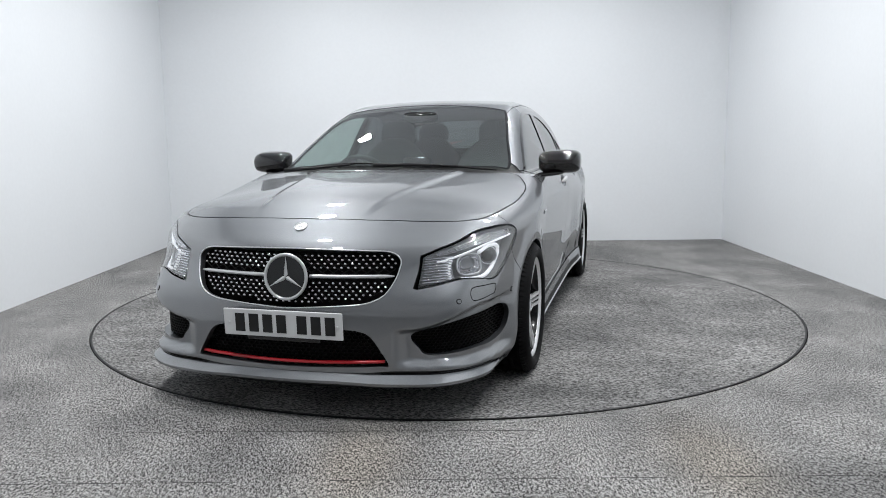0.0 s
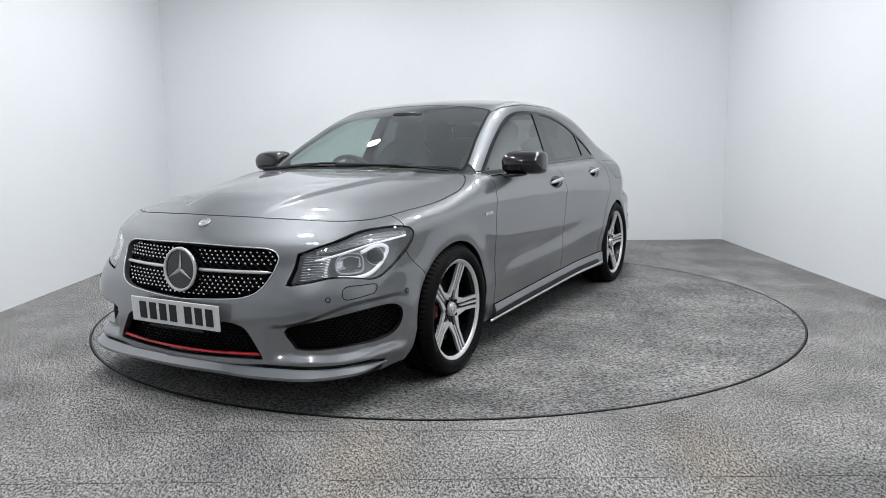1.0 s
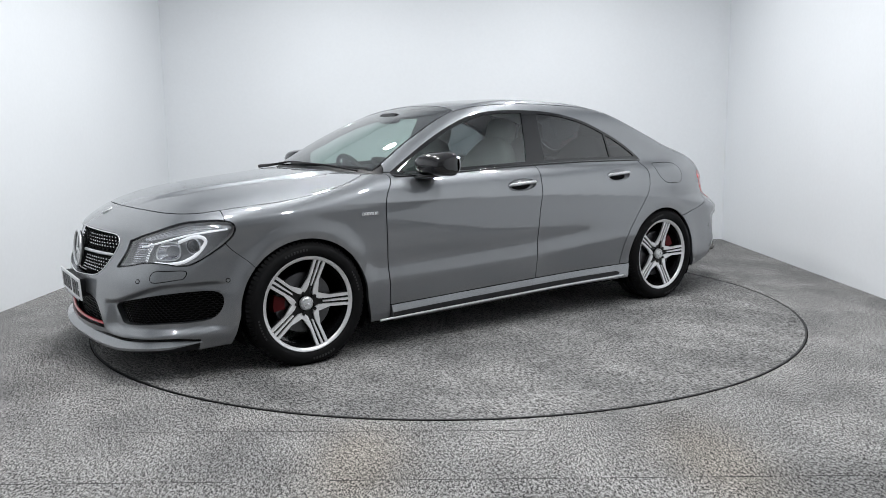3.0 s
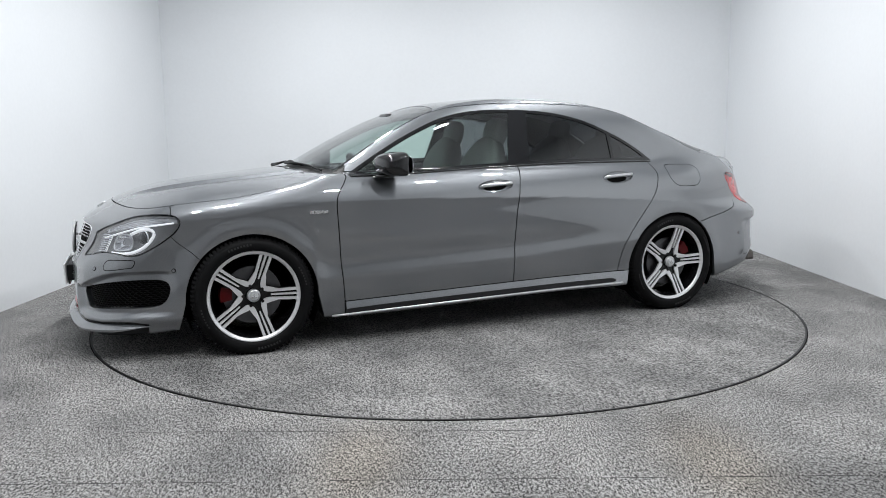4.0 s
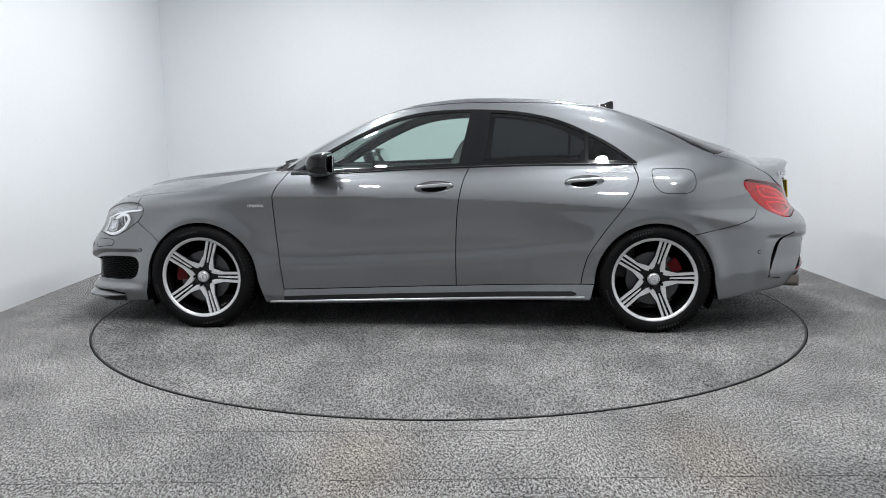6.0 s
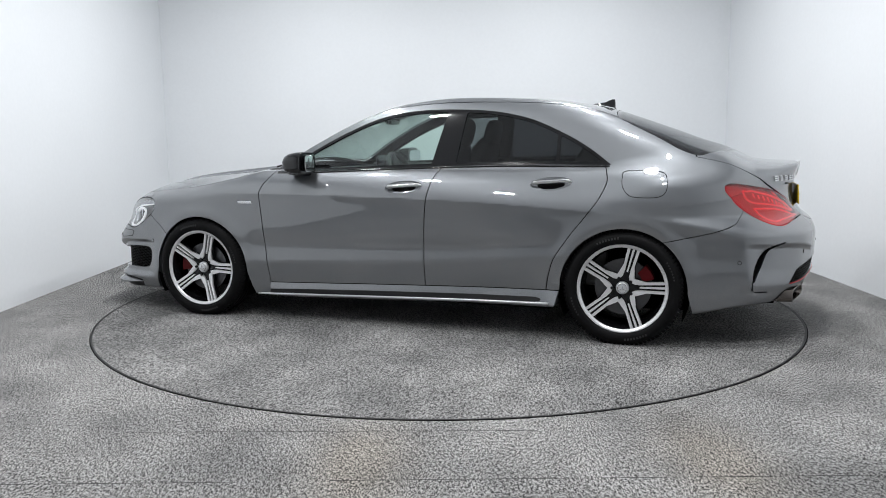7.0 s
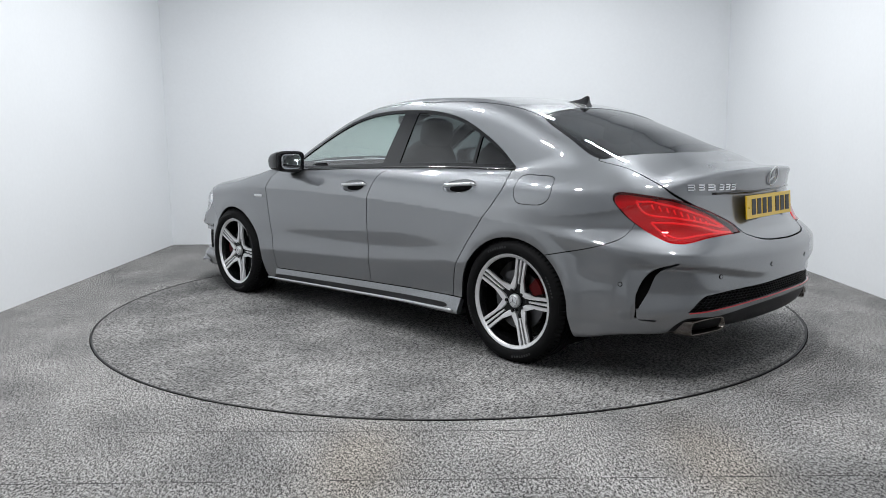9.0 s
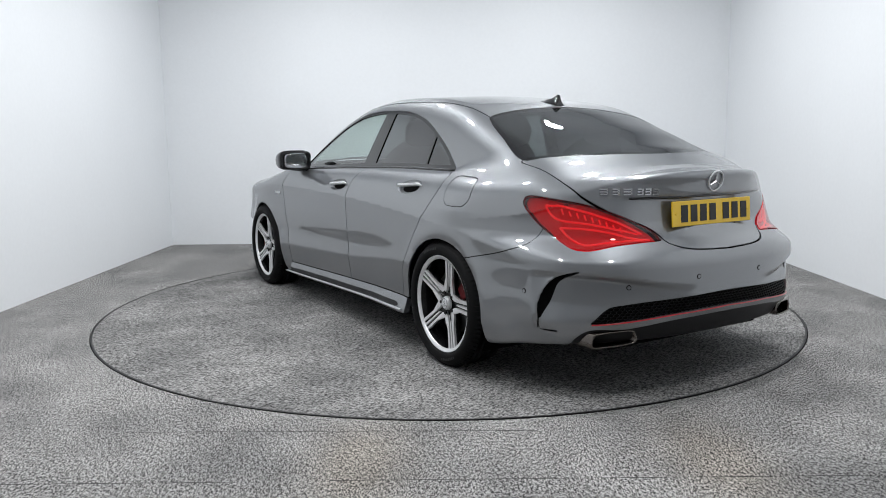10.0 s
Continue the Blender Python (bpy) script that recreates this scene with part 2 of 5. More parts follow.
EDGE = curve([(-2.45, 0.05), (-2.0, 0.10), (-1.5, 0.06), (-1.0, 0.02), (0.9, 0.02), (1.1, 0.04), (1.5, 0.065), (1.9, 0.06), (2.2, 0.03)])
SILL = curve([(-2.4, 0.26), (-2.2, 0.25), (-1.92, 0.225), (-1.7, 0.185), (-0.95, 0.19), (0.95, 0.15), (1.7, 0.15), (2.0, 0.13), (2.4, 0.125)])
HUBS = (1.3495, -1.3495)
ROOF = curve([(-2.5, 0.3), (-2.25, 0.72), (-2.09, 0.94), (-1.85, 1.065), (-1.49, 1.21), (-1.10, 1.332), (-0.71, 1.383), (-0.32, 1.395), (0.03, 1.368), (0.34, 1.288), (0.65, 1.15), (0.95, 0.985), (1.3, 0.77)])


CREASE = curve([(-1.5, 0.70), (-1.1, 0.735), (-0.2, 0.785), (0.5, 0.80), (1.0, 0.805), (1.4, 0.80)])
LOW_LINE = curve([(-1.3, 0.50), (-0.93, 0.475), (-0.19, 0.41), (0.4, 0.385), (0.9, 0.37)])


# lean of the door skin from the low line (0) up to the crease (1): a shelf, a bulge, a shallow undercut
LEAN = curve([(-0.6, -0.13), (-0.06, -0.15), (0.0, -0.03), (0.06, 0.06), (0.16, 0.035), (0.25, -0.06), (0.33, -0.135), (0.42, -0.10), (0.54, -0.06), (0.8, -0.055), (0.93, -0.085), (1.0, -0.10)])
LEAN_REAR = curve([(-0.6, -0.13), (-0.06, -0.15), (0.0, -0.03), (0.06, 0.06), (0.16, 0.045), (0.25, 0.0), (0.33, -0.02), (0.42, -0.01), (0.54, 0.0), (0.8, 0.0), (0.93, -0.03), (1.0, -0.05)])
LEVELS = np.linspace(-0.6, 1.0, 641)


def sunk(lean):
    """Depth below the crease, summed up from the lean, for a span of one metre."""
    steps = lean(LEVELS)
    area = np.r_[0, np.cumsum((steps[1:] + steps[:-1]) / 2 * np.diff(LEVELS))]
    return curve(list(zip(LEVELS[::4], (area - area[-1])[::4])))


SUNK, SUNK_REAR = sunk(LEAN), sunk(LEAN_REAR)


def flank(x, z):
    """How far the side lies inside its widest line, with a crease above and a low line below."""
    top, low = CREASE(x), LOW_LINE(x)
    u = np.clip((z - low) / (top - low), -0.6, 1)
    upper = 0.25 * (z - top) + 1.5 * (z - top) * np.abs(z - top)
    tail = step(-x, 0.45, 0.95)
    under = (SUNK(u) * (1 - tail) + SUNK_REAR(u) * tail) * (top - low)
    sides = np.where(z > top, np.maximum(upper, 0), under) + 0.12 * np.maximum(0.20 - z, 0)
    w = step(-x, -1.35, -0.85) * step(x, -1.55, -1.1)
    return SECTION(z) * (1 - w) + sides * w


SLOT_LINE = curve([(0.30, -1.99), (0.335, -2.0), (0.442, -2.02), (0.53, -2.06), (0.572, -2.15), (0.62, -2.25)])


def lower_body(x, y, z):
    r = np.minimum(np.hypot(x - HUBS[0], z - 0.32), np.hypot(x - HUBS[1], z - 0.32))
    side = y - (WIDTH(x) - flank(x, z) + 0.010 * np.exp(-((r - 0.35) / 0.055) ** 2))
    # hollow round the outer air intakes, with a sharp ledge above
    q = y - 0.5 * x
    ledge = 0.385 + 0.09 * step(q, -0.62, -0.20)
    hollow = 0.030 * step(ledge - z, -0.004, 0.022) * step(z, 0.225, 0.262) * step(q, -0.68, -0.58) * step(x, 1.72, 1.84)
    front = (x - (NOSE(z) - (0.24 + 0.17 * step(z, 0.46, 0.64)) * y * y)) * 0.9
    up = step(z, 0.60, 0.72)
    edge = step(y, 0.25, 0.6)
    back = ((TAIL(z) * (1 - edge) + HIP(z) * edge + (0.22 + 0.12 * up) * y * y + (0.25 + 0.4 * up) * y ** 4) - x) * 0.9
    dome = 0.014 * (1 - step(y - 0.236 - 0.17 * (2.0 - x), -0.008, 0.040)) * step(x, 0.8, 1.1) * (1 - step(x, 1.75, 2.1))
    top = (z - (HOOD(x) - EDGE(x) * (y / 0.72) ** 2.4 + dome - 0.004)) * 0.95
    d = smax(side, front, 0.16) + hollow
    d = smax(d, back, 0.2)
    d = smax(d, top, 0.07 - 0.045 * step(-x, 1.95, 2.15))
    # the rear bumper's fold: a ledge from the slot towards the middle, hollow below it
    fold = 0.505 + 0.06 * step(y, 0.25, 0.7)
    d = d + 0.022 * step(fold - z, -0.004, 0.030) * step(z, 0.33, 0.44) * step(y, 0.18, 0.5) * step(-x, 1.97, 2.06)
    # a proud edge in front of the rear bumper's slot
    s = x - SLOT_LINE(z)
    d = d - 0.016 * np.clip(1 - s / 0.10, 0, 1) ** 2 * step(s, -0.010, 0.0) * step(z, 0.30, 0.36) * (1 - step(z, 0.53, 0.575)) * step(y, 0.45, 0.6)
    return smax(d, SILL(x) - z, 0.02)


def greenhouse(x, y, z):
    taper = 0.015 * np.maximum(x, 0) ** 2 + 0.10 * np.maximum(-x - 0.9, 0) ** 2
    side = y - (0.738 - 0.40 * (z - 0.97) - 0.12 * np.maximum(z - 0.97, 0) ** 2 - taper)
    bend = (y / 0.62) ** 2
    roof = (z - (ROOF(x + 0.07 * bend * step(x, -0.3, 0.5) - 0.10 * bend * step(-x, 0.7, 1.5)) - 0.030 * bend)) * 0.9
    return np.maximum(smax(side, roof, 0.09), 0.85 - z)


def skin(x, y, z):
    """Below zero inside the car, zero on its outer skin."""
    y = np.abs(y)
    return smin(lower_body(x, y, z), greenhouse(x, y, z), 0.012 + 0.10 * step(-x, 1.1, 1.7) * (1 - step(-x, 1.85, 2.1)))


def gradient(f, p, e=0.0015):
    g = np.stack([f(*(p + np.eye(3)[i] * e).T) - f(*(p - np.eye(3)[i] * e).T) for i in range(3)], 1)
    return g / np.maximum(np.linalg.norm(g, axis=1, keepdims=True), 1e-9)


def skin_mesh():
    """Left half of the skin: rays from a spine, fanned at nose and tail, met with the skin by bisection."""
    rows = [(1.45, a) for a in np.linspace(90, 0, 110)[:-1]] + [(x, 0) for x in np.linspace(1.45, -1.5, 330)] + [(-1.5, -a) for a in np.linspace(0, 90, 110)[1:]]
    th = np.radians(np.r_[np.linspace(-32, 34, 120)[:-1], np.linspace(34, 90, 86)])
    sx, az = np.array([r[0] for r in rows]), np.radians([r[1] for r in rows])
    dirs = np.stack([np.sin(az)[:, None] * np.cos(th), np.cos(az)[:, None] * np.cos(th), np.ones(len(az))[:, None] * np.sin(th)], 2)
    eye = np.zeros_like(dirs)
    eye[:, :, 0], eye[:, :, 2] = sx[:, None], 0.55
    d, o = dirs.reshape(-1, 3), eye.reshape(-1, 3)
    lo, hi = np.zeros(len(d)), np.full(len(d), 1.7)
    for _ in range(26):
        mid = (lo + hi) / 2
        inside = skin(*(o + d * mid[:, None]).T) < 0
        lo, hi = np.where(inside, mid, lo), np.where(inside, hi, mid)
    v = o + d * lo[:, None]
    v[np.abs(v[:, 1]) < 1e-6, 1] = 0
    a, b = len(rows), len(th)
    i = (np.arange(a - 1)[:, None] * b + np.arange(b - 1)).ravel()
    t = np.concatenate([np.stack([i, i + b + 1, i + 1], 1), np.stack([i, i + b, i + b + 1], 1)])
    return v, gradient(skin, v), t


def cut(mesh, f):
    """The side of the mesh where the field f(v) is below zero, cut along its zero line."""
    v, n, t = mesh
    if not len(t):
        return mesh
    d = f(v)
    s = d[t] < 0
    k = s.sum(1)
    keep = t[k == 3]
    cv, cn, ct = [v], [n], [keep]
    for count in (1, 2):
        q = t[k == count]
        if not len(q):
            continue
        lone = np.argmax(s[k == count] == (count == 1), axis=1)
        r = np.arange(len(q))
        a, b, c = q[r, lone], q[r, (lone + 1) % 3], q[r, (lone + 2) % 3]
        new_i = []
        for e in (b, c):
            w = (d[a] / (d[a] - d[e]))[:, None]
            new_i.append(sum(len(x) for x in cv) + r)
            cv.append(v[a] + (v[e] - v[a]) * w)
            m = n[a] + (n[e] - n[a]) * w
            cn.append(m / np.linalg.norm(m, axis=1, keepdims=True))
        ab, ac = new_i
        ct += [np.stack([a, ab, ac], 1)] if count == 1 else [np.stack([ab, b, c], 1), np.stack([ab, c, ac], 1)]
    v, n, t = np.concatenate(cv), np.concatenate(cn), np.concatenate(ct)
    used = np.unique(t)
    key = np.round(v[used], 6)
    _, first, inv = np.unique(key, axis=0, return_index=True, return_inverse=True)
    back = np.zeros(len(v), int)
    back[used] = inv.ravel()
    t = back[t]
    t = t[(t[:, 0] != t[:, 1]) & (t[:, 1] != t[:, 2]) & (t[:, 0] != t[:, 2])]
    return v[used][first], n[used][first], t


def split(mesh, f, gap=0.0):
    """(inside, outside) of a field, with a gap of twice that width between them."""
    return cut(mesh, lambda v: f(v) + gap), cut(mesh, lambda v: gap - f(v))


def spline_loop(points, n=10, closed=True):
    """A smooth curve through 2D points; a third value of 1 marks a sharp corner."""
    p = [np.array(q[:2], float) for q in points]
    sharp = [len(q) > 2 for q in points]
    m, out = len(p), []
    for i in range(m if closed else m - 1):
        a, b = p[i], p[(i + 1) % m]
        ta = (b - a) if sharp[i] or (not closed and i == 0) else (b - p[i - 1]) / 2
        tb = (b - a) if sharp[(i + 1) % m] or (not closed and i == m - 2) else (p[(i + 2) % m] - a) / 2
        for t in np.linspace(0, 1, n, endpoint=False):
            h = (2 * t ** 3 - 3 * t * t + 1, t ** 3 - 2 * t * t + t, -2 * t ** 3 + 3 * t * t, t ** 3 - t * t)
            out.append(h[0] * a + h[1] * ta + h[2] * b + h[3] * tb)
    if not closed:
        out.append(p[-1])
    return np.array(out)


def distance(q, poly, closed=True):
    best = np.full(len(q), 1e9)
    sign = np.zeros(len(q), bool)
    m = len(poly)
    for i in range(m if closed else m - 1):
        a, b = poly[i], poly[(i + 1) % m]
        e, w = b - a, q - a
        k = np.clip((w @ e) / max(e @ e, 1e-12), 0, 1)
        best = np.minimum(best, ((w - k[:, None] * e) ** 2).sum(1))
        if closed:
            c = (a[1] > q[:, 1]) != (b[1] > q[:, 1])
            sign ^= c & (q[:, 0] < e[0] * (q[:, 1] - a[1]) / (e[1] if abs(e[1]) > 1e-12 else 1e-12) + a[0])
    return np.where(sign, -1, 1) * np.sqrt(best)


def region(axes, points, n=10):
    """A field below zero inside a smooth outline drawn in two of the axes."""
    loop = spline_loop(points, n)
    lo, hi = loop.min(0) - 0.05, loop.max(0) + 0.05

    def f(v):
        q = axes(v) if callable(axes) else v[:, axes]
        out = np.full(len(q), 0.05)
        near = ((q > lo) & (q < hi)).all(1)
        out[near] = distance(q[near], loop)
        return out
    return f


def both(*fields):
    return lambda v: np.maximum.reduce([f(v) for f in fields])


def either(*fields):
    return lambda v: np.minimum.reduce([f(v) for f in fields])


def minus(f):
    return lambda v: -f(v)


def disc(x0, z0, r):
    return lambda v: np.hypot(v[:, 0] - x0, v[:, 2] - z0) - r


def mirrored(mesh):
    v, n, t = mesh
    f = np.array([1, -1, 1])
    return v * f, n * f, t[:, ::-1]


def joined(*meshes):
    off = np.cumsum([0] + [len(m[0]) for m in meshes])
    return np.concatenate([m[0] for m in meshes]), np.concatenate([m[1] for m in meshes]), np.concatenate([m[2] + o for m, o in zip(meshes, off)])


def moved(mesh, by):
    """The mesh pushed out along its normals."""
    return mesh[0] + mesh[1] * by, mesh[1], mesh[2]


def rimmed(mesh, depth=0.010):
    """Adds a return flange along the free edges, so that a panel has thickness at its gaps."""
    v, n, t = mesh
    e = np.concatenate([t[:, [0, 1]], t[:, [1, 2]], t[:, [2, 0]]])
    pairs = {(a, b) for a, b in e.tolist()}
    edge = np.array([(a, b) for a, b in pairs if (b, a) not in pairs and not (abs(v[a][1]) < 1e-5 and abs(v[b][1]) < 1e-5)], int).reshape(-1, 2)
    if not len(edge):
        return mesh
    ids = np.unique(edge)
    idx = {int(a): k for k, a in enumerate(ids)}
    base = len(v)
    out_n = np.zeros((len(ids), 3))
    for a, b in edge:
        side = np.cross(v[b] - v[a], n[a])
        side /= max(np.linalg.norm(side), 1e-9)
        out_n[idx[int(a)]] += side
        out_n[idx[int(b)]] += side
    out_n /= np.maximum(np.linalg.norm(out_n, axis=1, keepdims=True), 1e-9)
    top, low = v[ids], v[ids] - n[ids] * depth
    tri = []
    m = len(ids)
    for a, b in edge:
        i, j = idx[int(a)] + base, idx[int(b)] + base
        tri += [(j, i, i + m), (j, i + m, j + m)]
    return np.concatenate([v, top, low]), np.concatenate([n, out_n, out_n]), np.concatenate([t, np.array(tri)])


def walls(mesh, depth):
    """The return flange alone."""
    v, n, t = rimmed(mesh, depth)
    return v, n, t[len(mesh[2]):]


def panel(name, mesh, mat, parent, label="", rim=0.010):
    v, n, t = rimmed(mesh, rim) if rim else mesh
    me = bpy.data.meshes.new(name)
    me.from_pydata(v.tolist(), [], t.tolist())
    me.shade_smooth()
    me.normals_split_custom_set_from_vertices(n.tolist())
    me.materials.append(mat)
    ob = new(name, me)
    ob.parent = parent
    return tagged(ob, label) if label else ob


XZ, YZ, XY = [0, 2], [1, 2], [0, 1]
car = tagged(new("car"), "grey metallic four-door coupe saloon on the turntable", "car")

SIDE_GLASS = region(XZ, [(0.80, 0.935, 1), (0.59, 1.06), (0.38, 1.17), (0.17, 1.255), (-0.03, 1.295), (-0.27, 1.305), (-0.55, 1.29), (-0.79, 1.24), (-1.0, 1.15), (-1.14, 1.07), (-1.265, 0.978, 1), (-0.77, 0.98), (-0.29, 0.97), (0.24, 0.95), (0.51, 0.94)])


def halves(points):
    """A closed outline from its left half, listed from the middle round to the middle."""
    return list(points) + [(-p[0], *p[1:]) for p in reversed(points) if abs(p[0]) > 1e-6]


def finer(mesh, times=1):
    v, n, t = mesh
    for _ in range(times):
        e = np.sort(np.concatenate([t[:, [0, 1]], t[:, [1, 2]], t[:, [2, 0]]]), axis=1)
        u, inv = np.unique(e, axis=0, return_inverse=True)
        inv = inv.ravel() + len(v)
        m = len(t)
        a, b, c = inv[:m], inv[m:2 * m], inv[2 * m:]
        v = np.concatenate([v, v[u].mean(1)])
        k = n[u].mean(1)
        n = np.concatenate([n, k / np.linalg.norm(k, axis=1, keepdims=True)])
        t = np.concatenate([np.stack(q, 1) for q in ((t[:, 0], a, c), (a, t[:, 1], b), (c, b, t[:, 2]), (a, b, c))])
    return v, n, t


def meet(axis, p, lo, hi):
    """Where a line along an axis leaves the skin; p: points whose value on that axis is ignored."""
    p = np.atleast_2d(np.array(p, float))
    lo, hi = np.full(len(p), float(lo)), np.full(len(p), float(hi))
    for _ in range(30):
        mid = (lo + hi) / 2
        p[:, axis] = mid
        inside = skin(*p.T) < 0
        lo, hi = np.where(inside, mid, lo), np.where(inside, hi, mid)
    p[:, axis] = lo
    return p


def on_front(y, z):
    return meet(0, [(0, a, b) for a, b in zip(np.atleast_1d(y), np.atleast_1d(z))], 1.2, 2.7)


def on_back(y, z):
    return meet(0, [(0, a, b) for a, b in zip(np.atleast_1d(y), np.atleast_1d(z))], -1.2, -2.7)


def on_side(x, z):
    return meet(1, [(a, 0, b) for a, b in zip(np.atleast_1d(x), np.atleast_1d(z))], 0.1, 1.3)


def on_top(x, y):
    return meet(2, [(a, b, 0) for a, b in zip(np.atleast_1d(x), np.atleast_1d(y))], 0.7, 1.6)


def lifted(p, by):
    return p + gradient(skin, p) * by


def tube(bm, pts, r, n=8, closed=False, flat=1.0, up=(0, 0, 1)):
    """A round or flattened rod along points."""
    pts = [Vector(p) for p in pts]
    m, rings = len(pts), []
    rad = r if isinstance(r, (list, tuple)) else [r] * m
    for i, p in enumerate(pts):
        a = pts[i - 1] if i or closed else p
        b = pts[(i + 1) % m] if i < m - 1 or closed else p
        d = (b - a).normalized()
        s = d.cross(Vector(up))
        s = s.normalized() if s.length > 1e-6 else Vector((1, 0, 0))
        w = s.cross(d)
        rings.append([bm.verts.new(p + s * math.cos(2 * math.pi * k / n) * rad[i] + w * math.sin(2 * math.pi * k / n) * rad[i] * flat) for k in range(n)])
    for i in range(m if closed else m - 1):
        p, q = rings[i], rings[(i + 1) % m]
        for k in range(n):
            bm.faces.new((p[k], p[(k + 1) % n], q[(k + 1) % n], q[k]))
    if not closed:
        bm.faces.new(rings[0][::-1])
        bm.faces.new(rings[-1])


def lathe(bm, profile, n=72, closed=False):
    """Turns (radius, y) pairs round the y axis."""
    rows = [[bm.verts.new((r * math.cos(2 * math.pi * k / n), y, r * math.sin(2 * math.pi * k / n))) for k in range(n)] for r, y in profile]
    for i in range(len(rows) if closed else len(rows) - 1):
        p, q = rows[i], rows[(i + 1) % len(rows)]
        for k in range(n):
            bm.faces.new((p[k], q[k], q[(k + 1) % n], p[(k + 1) % n]))


def prism(bm, outline, y0, y1, bevel=0.0):
    """An outline in x and z, made solid between two values of y."""
    a = [bm.verts.new((x, y0, z)) for x, z in outline]
    b = [bm.verts.new((x, y1, z)) for x, z in outline]
    m = len(a)
    fs = [bm.faces.new(a), bm.faces.new(b[::-1])] + [bm.faces.new((a[i], b[i], b[(i + 1) % m], a[(i + 1) % m])) for i in range(m)]
    bmesh.ops.recalc_face_normals(bm, faces=fs)
    if bevel:
        es = [e for e in fs[1].edges]
        bmesh.ops.bevel(bm, geom=es, offset=bevel, segments=1, affect="EDGES")


def blob(bm, cx, cy, cz, sx, sy, sz, power=2.6, n=28):
    """A rounded box: a superellipsoid."""
    def f(c):
        return math.copysign(abs(c) ** (2 / power), c)
    rows = []
    for i in range(n // 2 + 1):
        a = -math.pi / 2 + math.pi * i / (n // 2)
        rows.append([bm.verts.new((cx + sx * f(math.cos(a)) * f(math.cos(2 * math.pi * k / n)), cy + sy * f(math.cos(a)) * f(math.sin(2 * math.pi * k / n)), cz + sz * f(math.sin(a)))) for k in range(n)])
    for p, q in zip(rows, rows[1:]):
        for k in range(n):
            bm.faces.new((p[k], p[(k + 1) % n], q[(k + 1) % n], q[k]))
    bmesh.ops.remove_doubles(bm, verts=bm.verts, dist=1e-5)


def pair(name, mesh, mat, parent=None, label="", rim=0.010):
    """The same panel on both sides of the car."""
    return panel(name, mesh, mat, parent or car, label, rim), panel(name, mirrored(mesh), mat, parent or car, label, rim)


def whole(name, mesh, mat, label="", rim=0.010, parent=None):
    """A panel across the middle of the car."""
    return panel(name, joined(mesh, mirrored(mesh)), mat, parent or car, label, rim)


# -- outlines of the panels --
def arch(hx, z0, r):
    return lambda v: np.where(v[:, 2] > z0, np.hypot(v[:, 0] - hx, v[:, 2] - z0) - r, np.abs(v[:, 0] - hx) - r - 0.25 * np.maximum(z0 - v[:, 2], 0))


ahead = lambda x: (lambda v: x - v[:, 0])
behind = lambda x: (lambda v: v[:, 0] - x)
above = lambda z: (lambda v: z - v[:, 2])
outward = lambda y: (lambda v: y - v[:, 1])

WINDSCREEN = both(region(XY, [(x, y) for y, x in halves([(0.0, 0.955), (0.3, 0.93), (0.58, 0.865), (0.66, 0.825), (0.60, 0.55), (0.535, 0.25), (0.49, 0.185), (0.3, 0.155), (0.0, 0.14)])]), above(0.90))
BACKLIGHT = both(region(XY, [(x, y) for y, x in halves([(0.0, -1.24), (0.3, -1.25), (0.50, -1.275), (0.555, -1.33), (0.60, -1.5), (0.64, -1.69), (0.60, -1.765), (0.45, -1.84), (0.3, -1.89), (0.0, -1.925)])]), above(0.95))
COWL = both(region(XY, [(x, y) for y, x in halves([(0.0, 1.012), (0.3, 0.995), (0.55, 0.955), (0.70, 0.90), (0.70, 0.80), (0.5, 0.80), (0.0, 0.85)])]), above(0.90))
ROOF_PANEL = both(lambda v: v[:, 1] - 0.545 + 0.05 * np.maximum(v[:, 0] - 0.0, 0) + 0.03 * np.maximum(-v[:, 0] - 0.8, 0), above(1.15), behind(0.6), ahead(-1.5))
BONNET = both(region(XY, [(x, y) for y, x in halves([(0.0, 2.037), (0.145, 2.031), (0.31, 2.01), (0.52, 1.955), (0.671, 1.872), (0.745, 1.756), (0.787, 1.514), (0.803, 1.297), (0.797, 1.146), (0.745, 1.0), (0.67, 0.93), (0.4, 0.90), (0.0, 0.92)])]), above(0.74))
HEADLAMP = both(region(XZ, [(2.172, 0.542, 1), (2.128, 0.61), (2.104, 0.665, 1), (2.04, 0.702), (1.93, 0.746), (1.85, 0.76), (1.775, 0.763), (1.72, 0.752), (1.702, 0.72), (1.72, 0.68), (1.765, 0.64), (1.83, 0.598), (1.90, 0.563), (1.955, 0.556), (2.01, 0.566), (2.075, 0.571), (2.135, 0.555)]), outward(0.4))
GRILLE = both(region(YZ, halves([(0.0, 0.697), (0.319, 0.690), (0.415, 0.682), (0.452, 0.655), (0.452, 0.62), (0.437, 0.57), (0.405, 0.522), (0.355, 0.495), (0.274, 0.481), (0.04, 0.465), (0.0, 0.465)])), ahead(1.9))
INTAKE = both(region(YZ, halves([(0.0, 0.385), (0.24, 0.383), (0.31, 0.376), (0.353, 0.355), (0.396, 0.293), (0.43, 0.235, 1), (0.0, 0.224)])), ahead(1.9))
corner_front = lambda v: np.stack([v[:, 1] - 0.5 * v[:, 0], v[:, 2]], 1)
corner_back = lambda v: np.stack([v[:, 1] + 0.5 * v[:, 0], v[:, 2]], 1)
